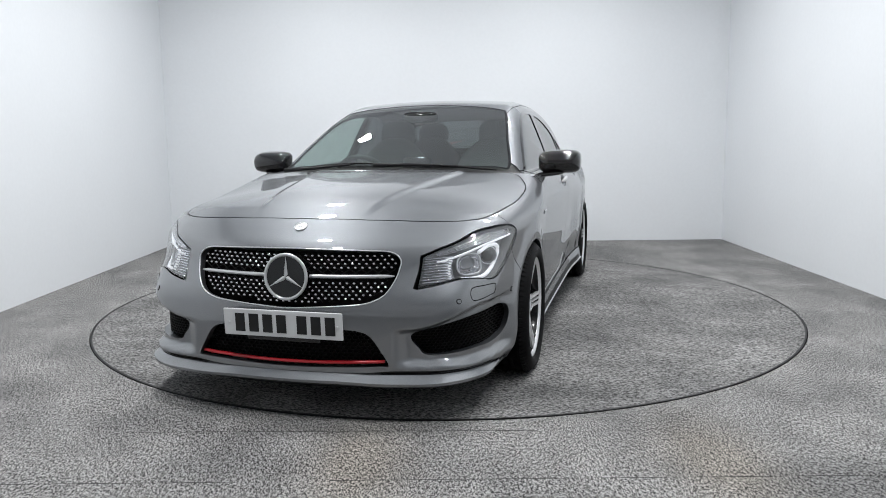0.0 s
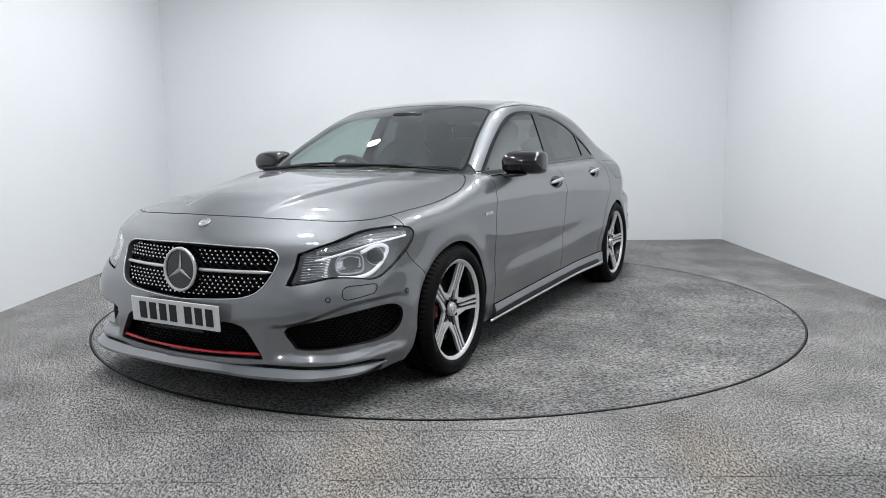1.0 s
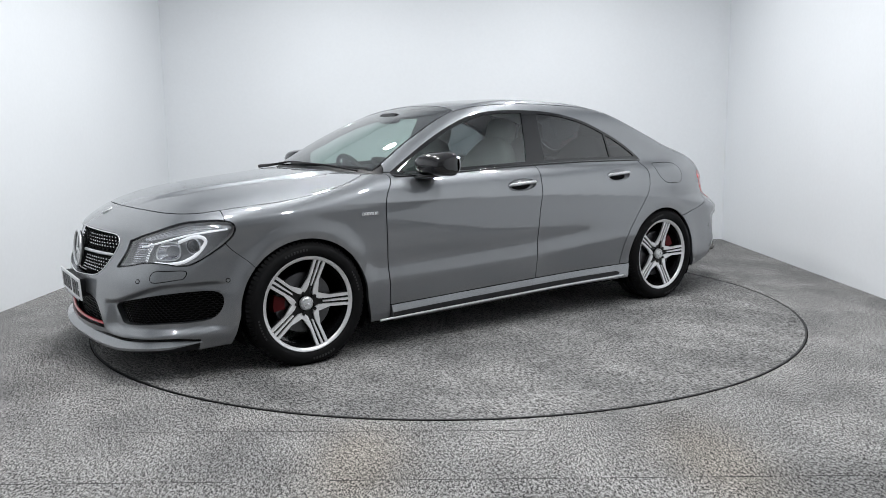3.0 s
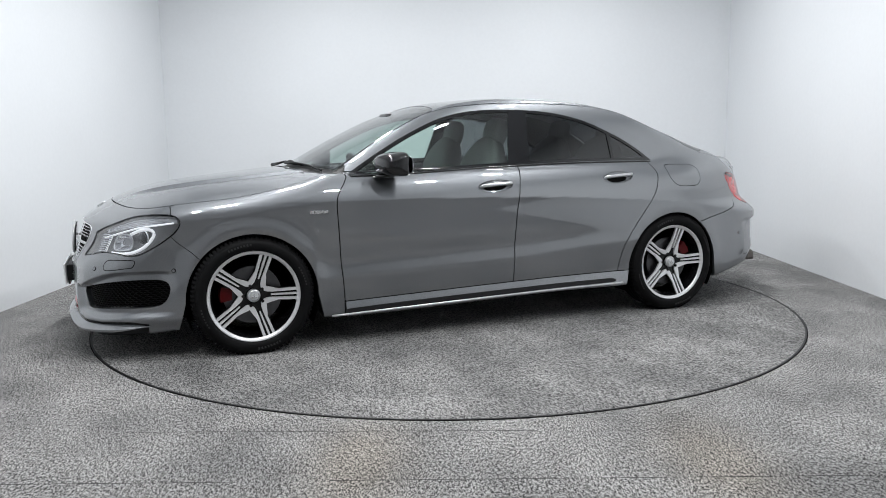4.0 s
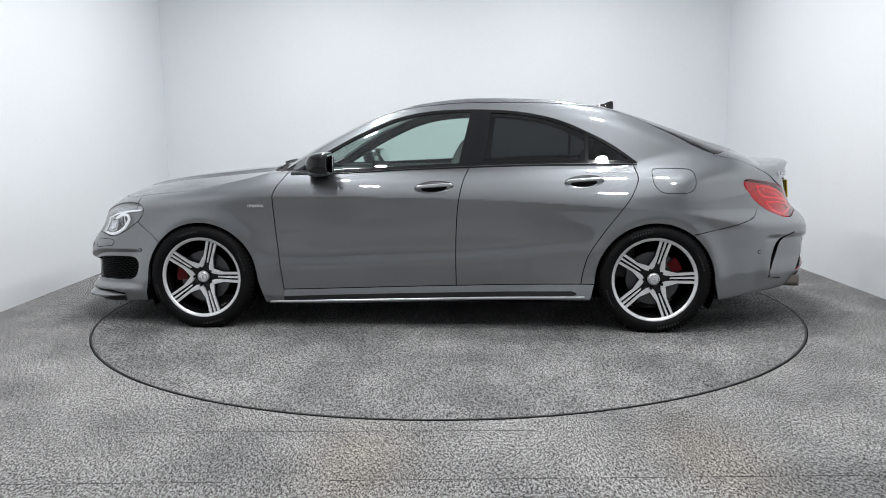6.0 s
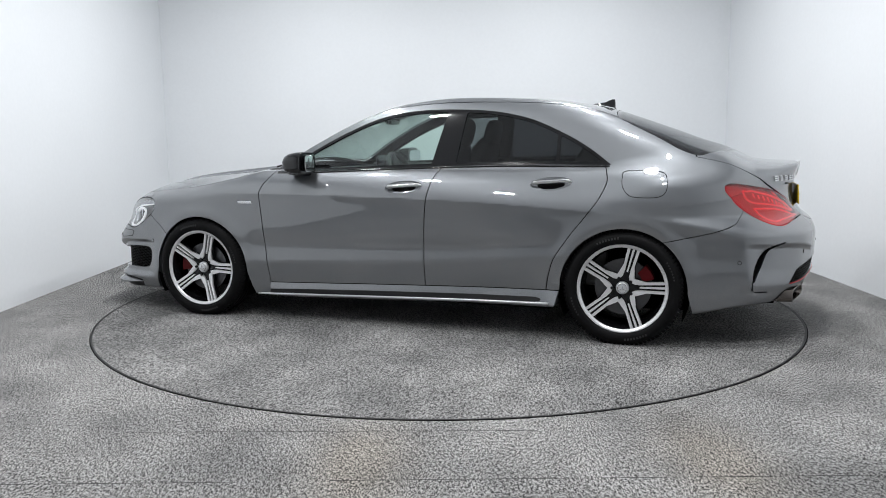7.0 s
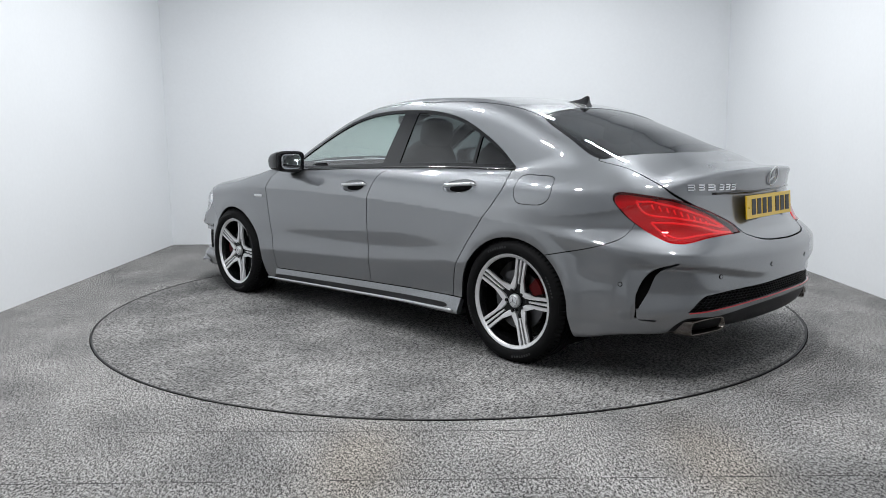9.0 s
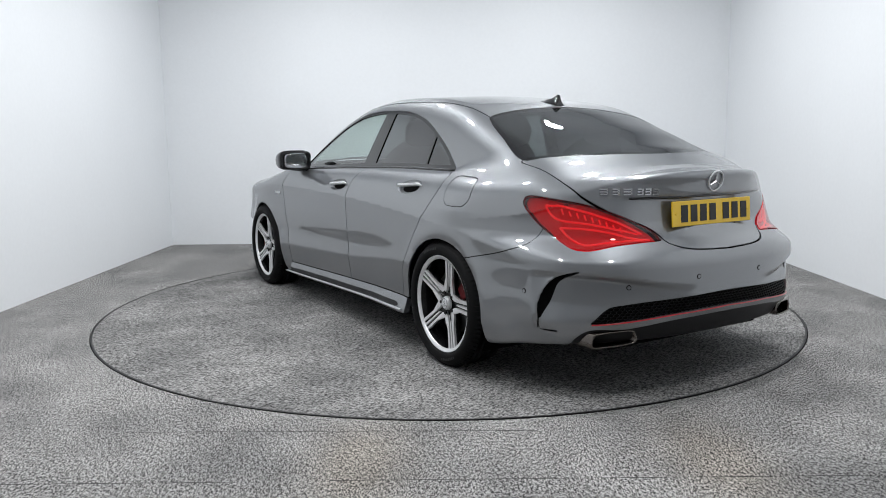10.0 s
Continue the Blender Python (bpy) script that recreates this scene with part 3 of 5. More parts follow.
SIDE_INTAKE = both(region(corner_front, [(-0.582, 0.362), (-0.41, 0.402), (-0.2325, 0.427), (-0.10, 0.424), (-0.06, 0.388), (-0.075, 0.328), (-0.12, 0.289), (-0.19, 0.281), (-0.269, 0.282), (-0.50, 0.274), (-0.551, 0.30)]), ahead(1.6))
TAIL_LAMP = both(region(corner_back, [(-0.18, 0.86), (-0.2125, 0.879), (-0.32, 0.866), (-0.45, 0.845), (-0.55, 0.817), (-0.652, 0.782), (-0.764, 0.732), (-0.812, 0.690, 1), (-0.694, 0.685), (-0.579, 0.676), (-0.479, 0.661), (-0.426, 0.656), (-0.369, 0.664), (-0.309, 0.703), (-0.2375, 0.76), (-0.1865, 0.821)]), behind(-1.7))
LID_LOW = curve([(0.0, 0.642), (0.17, 0.648), (0.24, 0.656), (0.30, 0.676), (0.335, 0.72), (0.5, 0.80), (0.57, 0.85), (0.60, 0.88), (0.62, 0.92), (0.64, 0.97), (0.66, 1.05), (0.7, 1.4)])
LID = both(lambda v: (LID_LOW(v[:, 1]) - v[:, 2]) * np.where(v[:, 1] > 0.31, 0.45, 1.0), behind(-1.71))
REAR_SEAM = curve([(-2.5, 0.745), (-1.96, 0.74), (-1.944, 0.71), (-1.925, 0.677), (-1.875, 0.65), (-1.62, 0.585), (-1.3, 0.52)])
REAR_BUMPER = both(lambda v: v[:, 2] - REAR_SEAM(v[:, 0]), behind(-1.5))
FRONT_SEAM = curve([(0.0, 1.60), (0.5, 1.60), (0.535, 1.625), (0.675, 1.755), (0.70, 1.75), (0.9, 1.735)])
FRONT_BUMPER = lambda v: FRONT_SEAM(v[:, 2]) - v[:, 0]
DOOR_A = curve([(0.1, 0.845), (0.24, 0.85), (0.47, 0.87), (0.64, 0.88), (0.80, 0.888), (0.85, 0.87), (0.91, 0.828), (0.935, 0.815), (1.0, 0.88), (1.2, 1.05)])
DOOR_B = curve([(0.1, -0.20), (0.28, -0.20), (0.46, -0.20), (0.69, -0.21), (0.87, -0.24), (0.97, -0.28), (1.2, -0.36)])
DOOR_C = curve([(0.1, -0.92), (0.28, -0.93), (0.43, -0.96), (0.58, -1.05), (0.71, -1.15), (0.81, -1.22), (0.90, -1.252), (0.95, -1.24), (1.05, -1.2)])
BELT = curve([(-1.3, 0.985), (-1.25, 0.983), (-0.77, 0.984), (-0.29, 0.975), (0.24, 0.955), (0.51, 0.945), (0.85, 0.94)])
SILL_TOP = curve([(-1.2, 0.288), (-0.96, 0.285), (-0.2, 0.268), (0.95, 0.235), (1.2, 0.23)])
FENDER = lambda v: DOOR_A(v[:, 2]) - v[:, 0]
BELOW_BELT = lambda v: v[:, 2] - BELT(v[:, 0]) - 0.012
ROCKER = both(lambda v: v[:, 2] - SILL_TOP(v[:, 0]), ahead(-1.15), behind(1.15))
DOOR_FRONT = both(lambda v: DOOR_B(v[:, 2]) - v[:, 0], BELOW_BELT)
DOOR_REAR = both(lambda v: DOOR_C(v[:, 2]) - v[:, 0], BELOW_BELT)
FUEL_CAP = region(XZ, [(-1.345, 0.945), (-1.45, 0.948), (-1.545, 0.94), (-1.568, 0.90), (-1.565, 0.845), (-1.53, 0.815), (-1.45, 0.81), (-1.38, 0.818), (-1.34, 0.86), (-1.332, 0.91)])
REAR_MESH = both(region(YZ, halves([(0.0, 0.46), (0.153, 0.456), (0.4, 0.442), (0.564, 0.427), (0.61, 0.408), (0.665, 0.345, 1), (0.298, 0.378), (0.0, 0.388)])), behind(-1.9))
DIFFUSER = both(region(YZ, halves([(0.0, 0.360), (0.30, 0.350), (0.52, 0.325), (0.66, 0.320), (0.70, 0.24), (0.66, 0.15), (0.0, 0.15)])), behind(-1.85))
SPLITTER = both(lambda v: v[:, 2] - 0.196 - 0.010 * step(v[:, 1], 0.3, 0.45) + 0.03 * step(1.95 - v[:, 0], 0, 0.25), ahead(1.88))
LIP_GAP = both(lambda v: v[:, 2] - 0.207 - 0.010 * step(v[:, 1], 0.3, 0.45) + 0.045 * step(2.0 - v[:, 0], 0, 0.25), ahead(1.88))
slit_line = spline_loop([(-2.17, 0.572), (-2.077, 0.53), (-2.037, 0.442), (-2.014, 0.335), (-2.022, 0.315), (-2.09, 0.309)], 10, False)
SLIT = both(lambda v: distance(v[:, XZ], slit_line, False) - 0.004 - 0.013 * step(0.12 - np.abs(v[:, 2] - 0.46), 0.0, 0.11), outward(0.5), behind(-1.9))
HANDLES = (-0.075, 0.852), (-0.945, 0.878)


def dish(x, z):
    return lambda v: (np.hypot((v[:, 0] - x) / 0.115, (v[:, 2] - z - 0.06 * (x - v[:, 0])) / 0.036) - 1) * 0.036


# -- cutting --
skin_all = skin_mesh()
shell = skin_all
for hx, hr in zip(HUBS, (0.347, 0.342)):
    shell = cut(shell, minus(arch(hx, 0.30, hr)))
side_glass, shell = split(shell, both(SIDE_GLASS, outward(0.45)))
screen, shell = split(shell, WINDSCREEN, 0.0015)
backlight, shell = split(shell, BACKLIGHT, 0.002)
lining = cut(cut(cut(shell, minus(HEADLAMP)), minus(TAIL_LAMP)), minus(either(GRILLE, INTAKE, SIDE_INTAKE)))
cowl, shell = split(shell, COWL, 0.002)
bonnet, shell = split(shell, BONNET, 0.0029)
roof_panel, shell = split(shell, ROOF_PANEL, 0.003)
headlamp, shell = split(shell, HEADLAMP, 0.0025)
grille, shell = split(shell, GRILLE)
intake, shell = split(shell, INTAKE)
side_intake, shell = split(shell, SIDE_INTAKE)
splitter, shell = split(shell, SPLITTER, 0.0)
lip_gap, shell = split(shell, LIP_GAP, 0.0)
front_bumper, shell = split(shell, FRONT_BUMPER, 0.0024)
tail_lamp, shell = split(shell, TAIL_LAMP, 0.002)
lid, shell = split(shell, LID, 0.0032)
rear_bumper, shell = split(shell, REAR_BUMPER, 0.0024)
fender, shell = split(shell, FENDER, 0.0029)
rocker, shell = split(shell, ROCKER, 0.002)
door_front, shell = split(shell, DOOR_FRONT, 0.0029)
door_rear, shell = split(shell, DOOR_REAR, 0.0029)
rear_mesh, rear_bumper = split(rear_bumper, REAR_MESH)
diffuser, rear_bumper = split(rear_bumper, DIFFUSER)
slit, rear_bumper = split(rear_bumper, SLIT)

# added black shell: stops light leaking through the seams, so gaps stay dark
whole("inner_shell", moved(lining, -0.014), GAP, "dark inner shell added to keep light out of the panel gaps", 0)
whole("bonnet", bonnet, PAINT)
whole("cowl", moved(cowl, -0.006), PLASTIC, "black plastic scuttle below the windscreen")
whole("roof", roof_panel, PAINT)
whole("front_bumper", front_bumper, PAINT, rim=0.03)
# the lip: a thin blade that follows the nose
az = np.radians(np.linspace(0, 78, 70))
out = np.stack([np.cos(az), np.sin(az), 0 * az], 1)
lo, hi = np.zeros(len(az)), np.full(len(az), 1.5)
for _ in range(28):
    mid = (lo + hi) / 2
    ins = skin(*(np.array([1.62, 0, 0.19]) + out * mid[:, None]).T) < 0
    lo, hi = np.where(ins, mid, lo), np.where(ins, hi, mid)
edge_line = np.array([1.62, 0, 0.0]) + out * lo[:, None]
edge_line = edge_line[edge_line[:, 0] > 1.86]
nrm = np.gradient(edge_line[:, :2], axis=0)
nrm = np.stack([nrm[:, 1], -nrm[:, 0]], 1) / np.linalg.norm(nrm, axis=1, keepdims=True)
fade = step(edge_line[:, 0], 1.86, 2.06)
dip = 0.008 * step(edge_line[:, 1], 0.2, 0.42) * (1 - step(edge_line[:, 1], 0.55, 0.78))
bm = bmesh.new()
for s in (1, -1):
    def lip_row(off, z):
        return [bm.verts.new((p[0] + k[0] * (off * f + 0.004), s * (p[1] + k[1] * (off * f + 0.004)), 0.186 + (z - 0.186) * f - d)) for p, k, f, d in zip(edge_line, nrm, fade * 0.9 + 0.1, dip)]
    profile = ((-0.014, 0.212), (0.026, 0.180), (0.024, 0.168), (-0.10, 0.155))
    rows = [lip_row(*a) for a in profile]
    for r0, r1 in zip(rows, rows[1:]):
        for i in range(len(r0) - 1):
            bm.faces.new((r0[i], r1[i], r1[i + 1], r0[i + 1]) if s < 0 else (r0[i + 1], r1[i + 1], r1[i], r0[i]))
bmesh.ops.remove_doubles(bm, verts=bm.verts, dist=1e-5)
part("splitter", bm, PAINT, car, "grey front lip spoiler")
whole("lower_lip_skin", moved(splitter, -0.006), PLASTIC, "black lower edge of the bumper", 0)
whole("lip_gap", moved(lip_gap, -0.012), PLASTIC, "black recess above the lip", 0)
whole("boot_lid", lid, PAINT)
whole("rear_bumper", rear_bumper, PAINT, rim=0.02)
whole("rear_diffuser", moved(diffuser, -0.006), PLASTIC, "black rear diffuser")
pair("fender", fender, PAINT, rim=0.02)


def flared(mesh, by):
    """The sill leans outwards towards its lower edge."""
    v, n, t = mesh
    drop = np.maximum(SILL_TOP(v[:, 0]) - v[:, 2], 0)
    v = v + np.stack([0 * drop, by + 0.38 * np.minimum(drop, 0.085) * step(1.1 - np.abs(v[:, 0]), 0, 0.2), 0 * drop], 1)
    n = n + np.array([0, 0, 0.38])
    return v, n / np.linalg.norm(n, axis=1, keepdims=True), t


pair("side_sill", flared(rocker, 0.006), PAINT, rim=0.03)
cap, quarter = split(shell, FUEL_CAP, 0.0018)
panel("body_side", quarter, PAINT, car, rim=0.012)
panel("fuel_flap", cap, PAINT, car)
panel("body_side", mirrored(shell), PAINT, car, rim=0.012)
pair("bumper_slot", moved(slit, -0.016), PLASTIC, label="black vertical slot in the rear bumper", rim=0)

# doors with their handles
for mesh, (hx, hz), name in ((door_front, HANDLES[0], "front_door"), (door_rear, HANDLES[1], "rear_door")):
    cup, skin_part = split(mesh, dish(hx, hz))
    cup = finer(cup)
    e = np.clip(-dish(hx, hz)(cup[0]) / 0.036, 0, 1)
    depth = 0.024 * np.sqrt(e)
    v = cup[0] - cup[1] * depth[:, None]
    me_n = np.zeros_like(v)
    fn = np.cross(v[cup[2][:, 1]] - v[cup[2][:, 0]], v[cup[2][:, 2]] - v[cup[2][:, 0]])
    for k in range(3):
        np.add.at(me_n, cup[2][:, k], fn)
    me_n /= np.maximum(np.linalg.norm(me_n, axis=1, keepdims=True), 1e-12)
    cup = (v, me_n, cup[2])
    for flip in (False, True):
        d = panel(name, mirrored(skin_part) if flip else skin_part, PAINT, car)
        panel("handle_cup", mirrored(cup) if flip else cup, PAINT, d, rim=0)
        bm = bmesh.new()
        xs = np.linspace(hx + 0.105, hx - 0.112, 15)
        base = lifted(on_side(xs, hz + 0.004 + 0.06 * (hx - xs)), 0.013)
        base[0] -= gradient(skin, base[:1])[0] * 0.014
        base[-1] -= gradient(skin, base[-1:])[0] * 0.014
        rads = [0.004] + [0.013] * 13 + [0.005]
        tube(bm, base * (1, -1 if flip else 1, 1), rads, 12, flat=0.75)
        part("handle", bm, SATIN, d, "silver door pull", True)
        bm = bmesh.new()
        strip = base[1:-1] + np.array([0, 0.0085, 0.002])
        tube(bm, strip * (1, -1 if flip else 1, 1), 0.0045, 8)
        part("handle_strip", bm, CHROME, d, "chrome strip", True)

# side windows: black frame, three panes
inner = lambda v: SIDE_GLASS(v) + 0.017
frame_mesh, panes = side_glass, []
tilt = lambda v, x, k: x - k * (v[:, 2] - 0.97) / 0.32 - v[:, 0]
for f in (both(inner, lambda v: tilt(v, -0.21, 0.07)), both(inner, lambda v: -tilt(v, -0.36, 0.04), lambda v: -0.955 - v[:, 0]), both(inner, behind(-0.975))):
    p, frame_mesh = split(frame_mesh, f)
    panes.append(p)
pair("window_frame", moved(frame_mesh, 0.002), BLACK, label="gloss black window frame and pillar", rim=0.012)
pair("front_window", moved(panes[0], -0.003), GLASS_CLEAR, label="green-tinted side glass", rim=0)
pair("rear_window", moved(panes[1], -0.003), GLASS_DARK, label="dark privacy glass", rim=0)
pair("quarter_window", moved(panes[2], -0.003), GLASS_DARK, label="dark privacy glass", rim=0)
clear, band = split(screen, lambda v: WINDSCREEN(v) + 0.014)
ws = whole("windscreen", moved(clear, -0.002), GLASS_SCREEN, "green-tinted windscreen", 0)
whole("ceramic_band", moved(band, -0.002), BLACK, "black border", 0, ws)
clear, band = split(backlight, lambda v: BACKLIGHT(v) + 0.02)
bw = whole("rear_screen", moved(clear, -0.002), GLASS_DARK, "dark tinted rear window", 0)
whole("ceramic_band", moved(band, -0.002), BLACK, "black border", 0, bw)
for s in (1, -1):
    bm = bmesh.new()
    xs = np.linspace(0.79, -1.255, 40)
    tube(bm, lifted(on_side(xs, BELT(xs) - 0.012), 0.001) * (1, s, 1), 0.0055, 6)
    part("window_trim", bm, BLACK, car, "thin black waistline strip", True)

# -- nose: grille, badge, intakes --
def honeycomb(name, mesh, pitch, bar, push, mat, label, coords, parent=None, times=2, split_sides=False):
    """A wall of small hexagonal holes, cut from a panel."""
    def cells(v):
        q = coords(v) / pitch
        q = q * (1.0, 1.6)
        a = np.abs(((q - (0, 0)) / (1, 1.732) + 0.5) % 1 - 0.5) * (1, 1.732)
        b = np.abs(((q - (0.5, 0.866)) / (1, 1.732) + 0.5) % 1 - 0.5) * (1, 1.732)
        hexd = lambda c: np.maximum(c[:, 0], c[:, 0] * 0.5 + c[:, 1] * 0.866)
        return (0.5 - np.minimum(hexd(a), hexd(b))) * pitch - bar
    net, back = moved(cut(finer(mesh, times), cells), push), moved(mesh, push - 0.02)
    sets = [(net, back), (mirrored(net), mirrored(back))]
    if not split_sides:
        sets = [tuple(joined(a, b) for a, b in zip(*sets))]
    for a, b in sets:
        ob = panel(name, a, mat, parent or car, label, 0.006)
        # black sheet in place of the shaded depth behind the holes
        panel("backing", b, GAP, ob, "black sheet standing in for the shade behind the mesh", 0)


front_c = lambda v: np.stack([v[:, 1] - 0.35 * (v[:, 0] - 2.2), v[:, 2]], 1)
back_c = lambda v: np.stack([v[:, 1], v[:, 2]], 1)
honeycomb("side_intake", side_intake, 0.021, 0.0024, -0.026, MESH, "black honeycomb air intake", front_c, split_sides=True)
honeycomb("rear_insert", rear_mesh, 0.023, 0.0026, -0.008, MESH, "black honeycomb insert in the rear bumper", back_c)
honeycomb("lower_intake", intake, 0.026, 0.003, -0.05, MESH, "black honeycomb lower air intake", front_c)
gr = whole("grille", moved(grille, -0.045), GAP, "black radiator grille with rows of chrome pins")
outline = spline_loop(halves([(0.0, 0.697), (0.319, 0.690), (0.415, 0.682), (0.452, 0.655), (0.452, 0.62), (0.437, 0.57), (0.405, 0.522), (0.355, 0.495), (0.274, 0.481), (0.04, 0.465), (0.0, 0.465)]), 6)
rim_pts = lifted(on_front(np.abs(outline[:, 0]), outline[:, 1]), 0.0)
rim_pts[:, 1] = outline[:, 0]
bm = bmesh.new()
tube(bm, rim_pts, 0.0028, 8, True)
part("grille_frame", bm, SATIN, gr, "thin silver grille surround", True)
grille_in = region(YZ, [(q[0] * 0.965, 0.582 + (q[1] - 0.582) * 0.90) for q in outline[::2]], 2)
pins = bmesh.new()
webs = bmesh.new()
spots = [(y, z) for row, z in enumerate(np.arange(0.487, 0.69, 0.0150)) for y in np.arange(-0.44, 0.4401, 0.0280) + (0.0140 if row % 2 else 0)]
spots = np.array([q for q in spots if math.hypot(q[0], q[1] - 0.588) > 0.100 and abs(q[1] - 0.589) > 0.020])
spots = spots[grille_in(np.stack([spots[:, 0] * 0 + 2.2, spots[:, 0], spots[:, 1]], 1)) < -0.004]
for x, (y, z) in zip(on_front(np.abs(spots[:, 0]), spots[:, 1])[:, 0], spots):
    ball = [pins.verts.new((x - 0.022 + a, y + b, z + c)) for a, b, c in ((0.005, 0, 0), (0, 0.0062, 0), (0, 0.0019, 0.0046), (0, -0.0050, 0.0029), (0, -0.0050, -0.0029), (0, 0.0019, -0.0046))]
    for k in range(5):
        pins.faces.new((ball[0], ball[1 + k], ball[1 + (k + 1) % 5]))
for v in (1, -1):
    for c in np.arange(-1.1, 1.1, 0.045):
        line = [(y, 0.588 + (y - c) * 0.6 * v) for y in np.linspace(-0.45, 0.45, 40)]
        keep = [(y, z) for y, z in line if grille_in(np.array([[2.2, y, z]]))[0] < -0.002]
        if len(keep) > 2:
            q = on_front([abs(k[0]) for k in keep], [k[1] for k in keep])
            tube(webs, [(a[0] - 0.031, k[0], k[1]) for a, k in zip(q, keep)], 0.0022, 5)
part("grille_lattice", webs, MESH, gr, "black lattice", True)
tagged(part("chrome_pin", pins, CHROME, gr, "small chrome pins", True), kind="stuff")
for s in (1, -1):
    bm = bmesh.new()
    ys = np.linspace(0.095, 0.432, 18)
    q = on_front(ys, 0.590 + 0 * ys)
    tube(bm, [(a[0] - 0.012, s * y, 0.590) for a, y in zip(q, ys)], [0.0085] * 16 + [0.007, 0.003], 10, flat=0.9)
    part("grille_bar", bm, SATIN, gr, "chrome cross bar", True)


def star_badge(name, m, r, parent, depth=0.012, back=None):
    """A ring with three tapering arms."""
    bm = bmesh.new()
    tube(bm, [(0, r * math.cos(a), r * math.sin(a)) for a in np.linspace(0, 2 * math.pi, 64, endpoint=False)], r * 0.075, 10, True, up=(1, 0, 0))
    for k in range(3):
        a = math.pi / 2 + k * 2 * math.pi / 3
        d, n = Vector((0, math.cos(a), math.sin(a))), Vector((0, -math.sin(a), math.cos(a)))
        base = [d * r * 0.96, n * r * 0.16 - d * 0.09 * r * 0, -n * r * 0.16]
        top, tip = Vector((depth, 0, 0)), bm.verts.new(base[0])
        l, q, c = bm.verts.new(base[1] * 0.62 + d * r * 0.1), bm.verts.new(base[2] * 0.62 + d * r * 0.1), bm.verts.new(top)
        bm.faces.new((tip, l, c)), bm.faces.new((c, q, tip))
        o = bm.verts.new((0, 0, 0))
        bm.faces.new((l, o, c)), bm.faces.new((c, o, q))
    bmesh.ops.transform(bm, matrix=m, verts=bm.verts)
    ob = part(name, bm, SATIN, parent, "chrome ring badge with three arms")
    for p in ob.data.polygons:
        p.use_smooth = len(p.vertices) == 4
    if back:
        bm = bmesh.new()
        bmesh.ops.create_cone(bm, cap_ends=True, segments=48, radius1=r, radius2=r * 0.96, depth=0.012)
        bmesh.ops.rotate(bm, cent=(0, 0, 0), matrix=Matrix.Rotation(math.pi / 2, 3, "Y"), verts=bm.verts)
        bmesh.ops.transform(bm, matrix=m @ Matrix.Translation((-0.008, 0, 0)), verts=bm.verts)
        part("badge_plate", bm, back, ob, "round badge plate")
    return ob


xs = on_front(0.0, 0.588)[0][0]
star_badge("star_badge", pose(xs + 0.008, 0, 0.588, 0, -5, 0), 0.090, car, 0.007, BLACK)
q = on_front(0.0, 0.772)[0]
nrm = gradient(skin, q[None])[0]
star_badge("bonnet_badge", pose(q[0] + 0.002, 0, q[2] + 0.004, 0, -math.degrees(math.asin(nrm[2])), 0), 0.026, car, 0.003, SATIN)
q = on_back(0.0, 0.936)[0]
star_badge("boot_badge", pose(q[0] - 0.006, 0, 0.934, 0, 0, 180) @ pose(0, 0, 0, 0, 12, 0), 0.045, car, 0.008)

# red blade above the lip, sensors, washer covers
bm = bmesh.new()
ys = np.linspace(-0.405, 0.405, 41)
q = on_front(np.abs(ys), 0.243 + 0 * ys)
tube(bm, [(a[0] - 0.014, y, 0.243 + 0.010 * (abs(y) / 0.4) ** 2) for a, y in zip(q, ys)], 0.009, 8, flat=0.8)
part("red_blade", bm, RED, car, "thin red trim strip in the lower intake", True)
bm = bmesh.new()
ys = np.linspace(-0.655, 0.655, 61)
zs = np.interp(np.abs(ys), [0, 0.3, 0.66], [0.385, 0.375, 0.345])
q = on_back(np.abs(ys), zs)
tube(bm, [(a[0] - 0.001, y, z) for a, y, z in zip(q, ys, zs)], 0.0032, 6)
part("red_line", bm, RED, car, "thin red line under the rear insert", True)


def dot(name, p, r, mat, parent, label=""):
    n = gradient(skin, p[None])[0]
    m = Matrix.Translation(Vector(p)) @ Vector(n).to_track_quat("Z", "Y").to_matrix().to_4x4()
    for s in (1, -1):
        bm = bmesh.new()
        seam = bmesh.new()
        bmesh.ops.create_cone(seam, cap_ends=True, segments=24, radius1=r * 1.05, radius2=r, depth=0.003, matrix=m)
        bmesh.ops.create_cone(bm, cap_ends=True, segments=24, radius1=r * 0.8, radius2=r * 0.7, depth=0.006, matrix=m)
        if s < 0:
            for q in (bm, seam):
                bmesh.ops.scale(q, vec=(1, -1, 1), verts=q.verts)
                bmesh.ops.reverse_faces(q, faces=q.faces)
        sensor = part(name, bm, mat, parent, label)
        part("sensor_seam", seam, GAP, sensor, "dark ring seam")


dot("parking_sensor", on_front(0.687, 0.49)[0], 0.011, PAINT, car)
dot("parking_sensor", on_side(1.745, 0.475)[0], 0.011, PAINT, car)
dot("parking_sensor", on_side(-1.945, 0.47)[0], 0.011, PAINT, car)
dot("parking_sensor", on_back(0.52, 0.505)[0], 0.011, PAINT, car)
dot("parking_sensor", on_back(0.2, 0.535)[0], 0.011, PAINT, car)
# washer cover: a fine groove round a small flap
washer = region(corner_front, [(-0.305, 0.531), (-0.23, 0.536), (-0.170, 0.532), (-0.175, 0.50), (-0.20, 0.494), (-0.30, 0.486)])
near_washer = cut(cut(finer(cut(moved(front_bumper, 0.0008), lambda v: washer(v) - 0.02), 2), lambda v: np.abs(washer(v)) - 0.0018), outward(0.45))
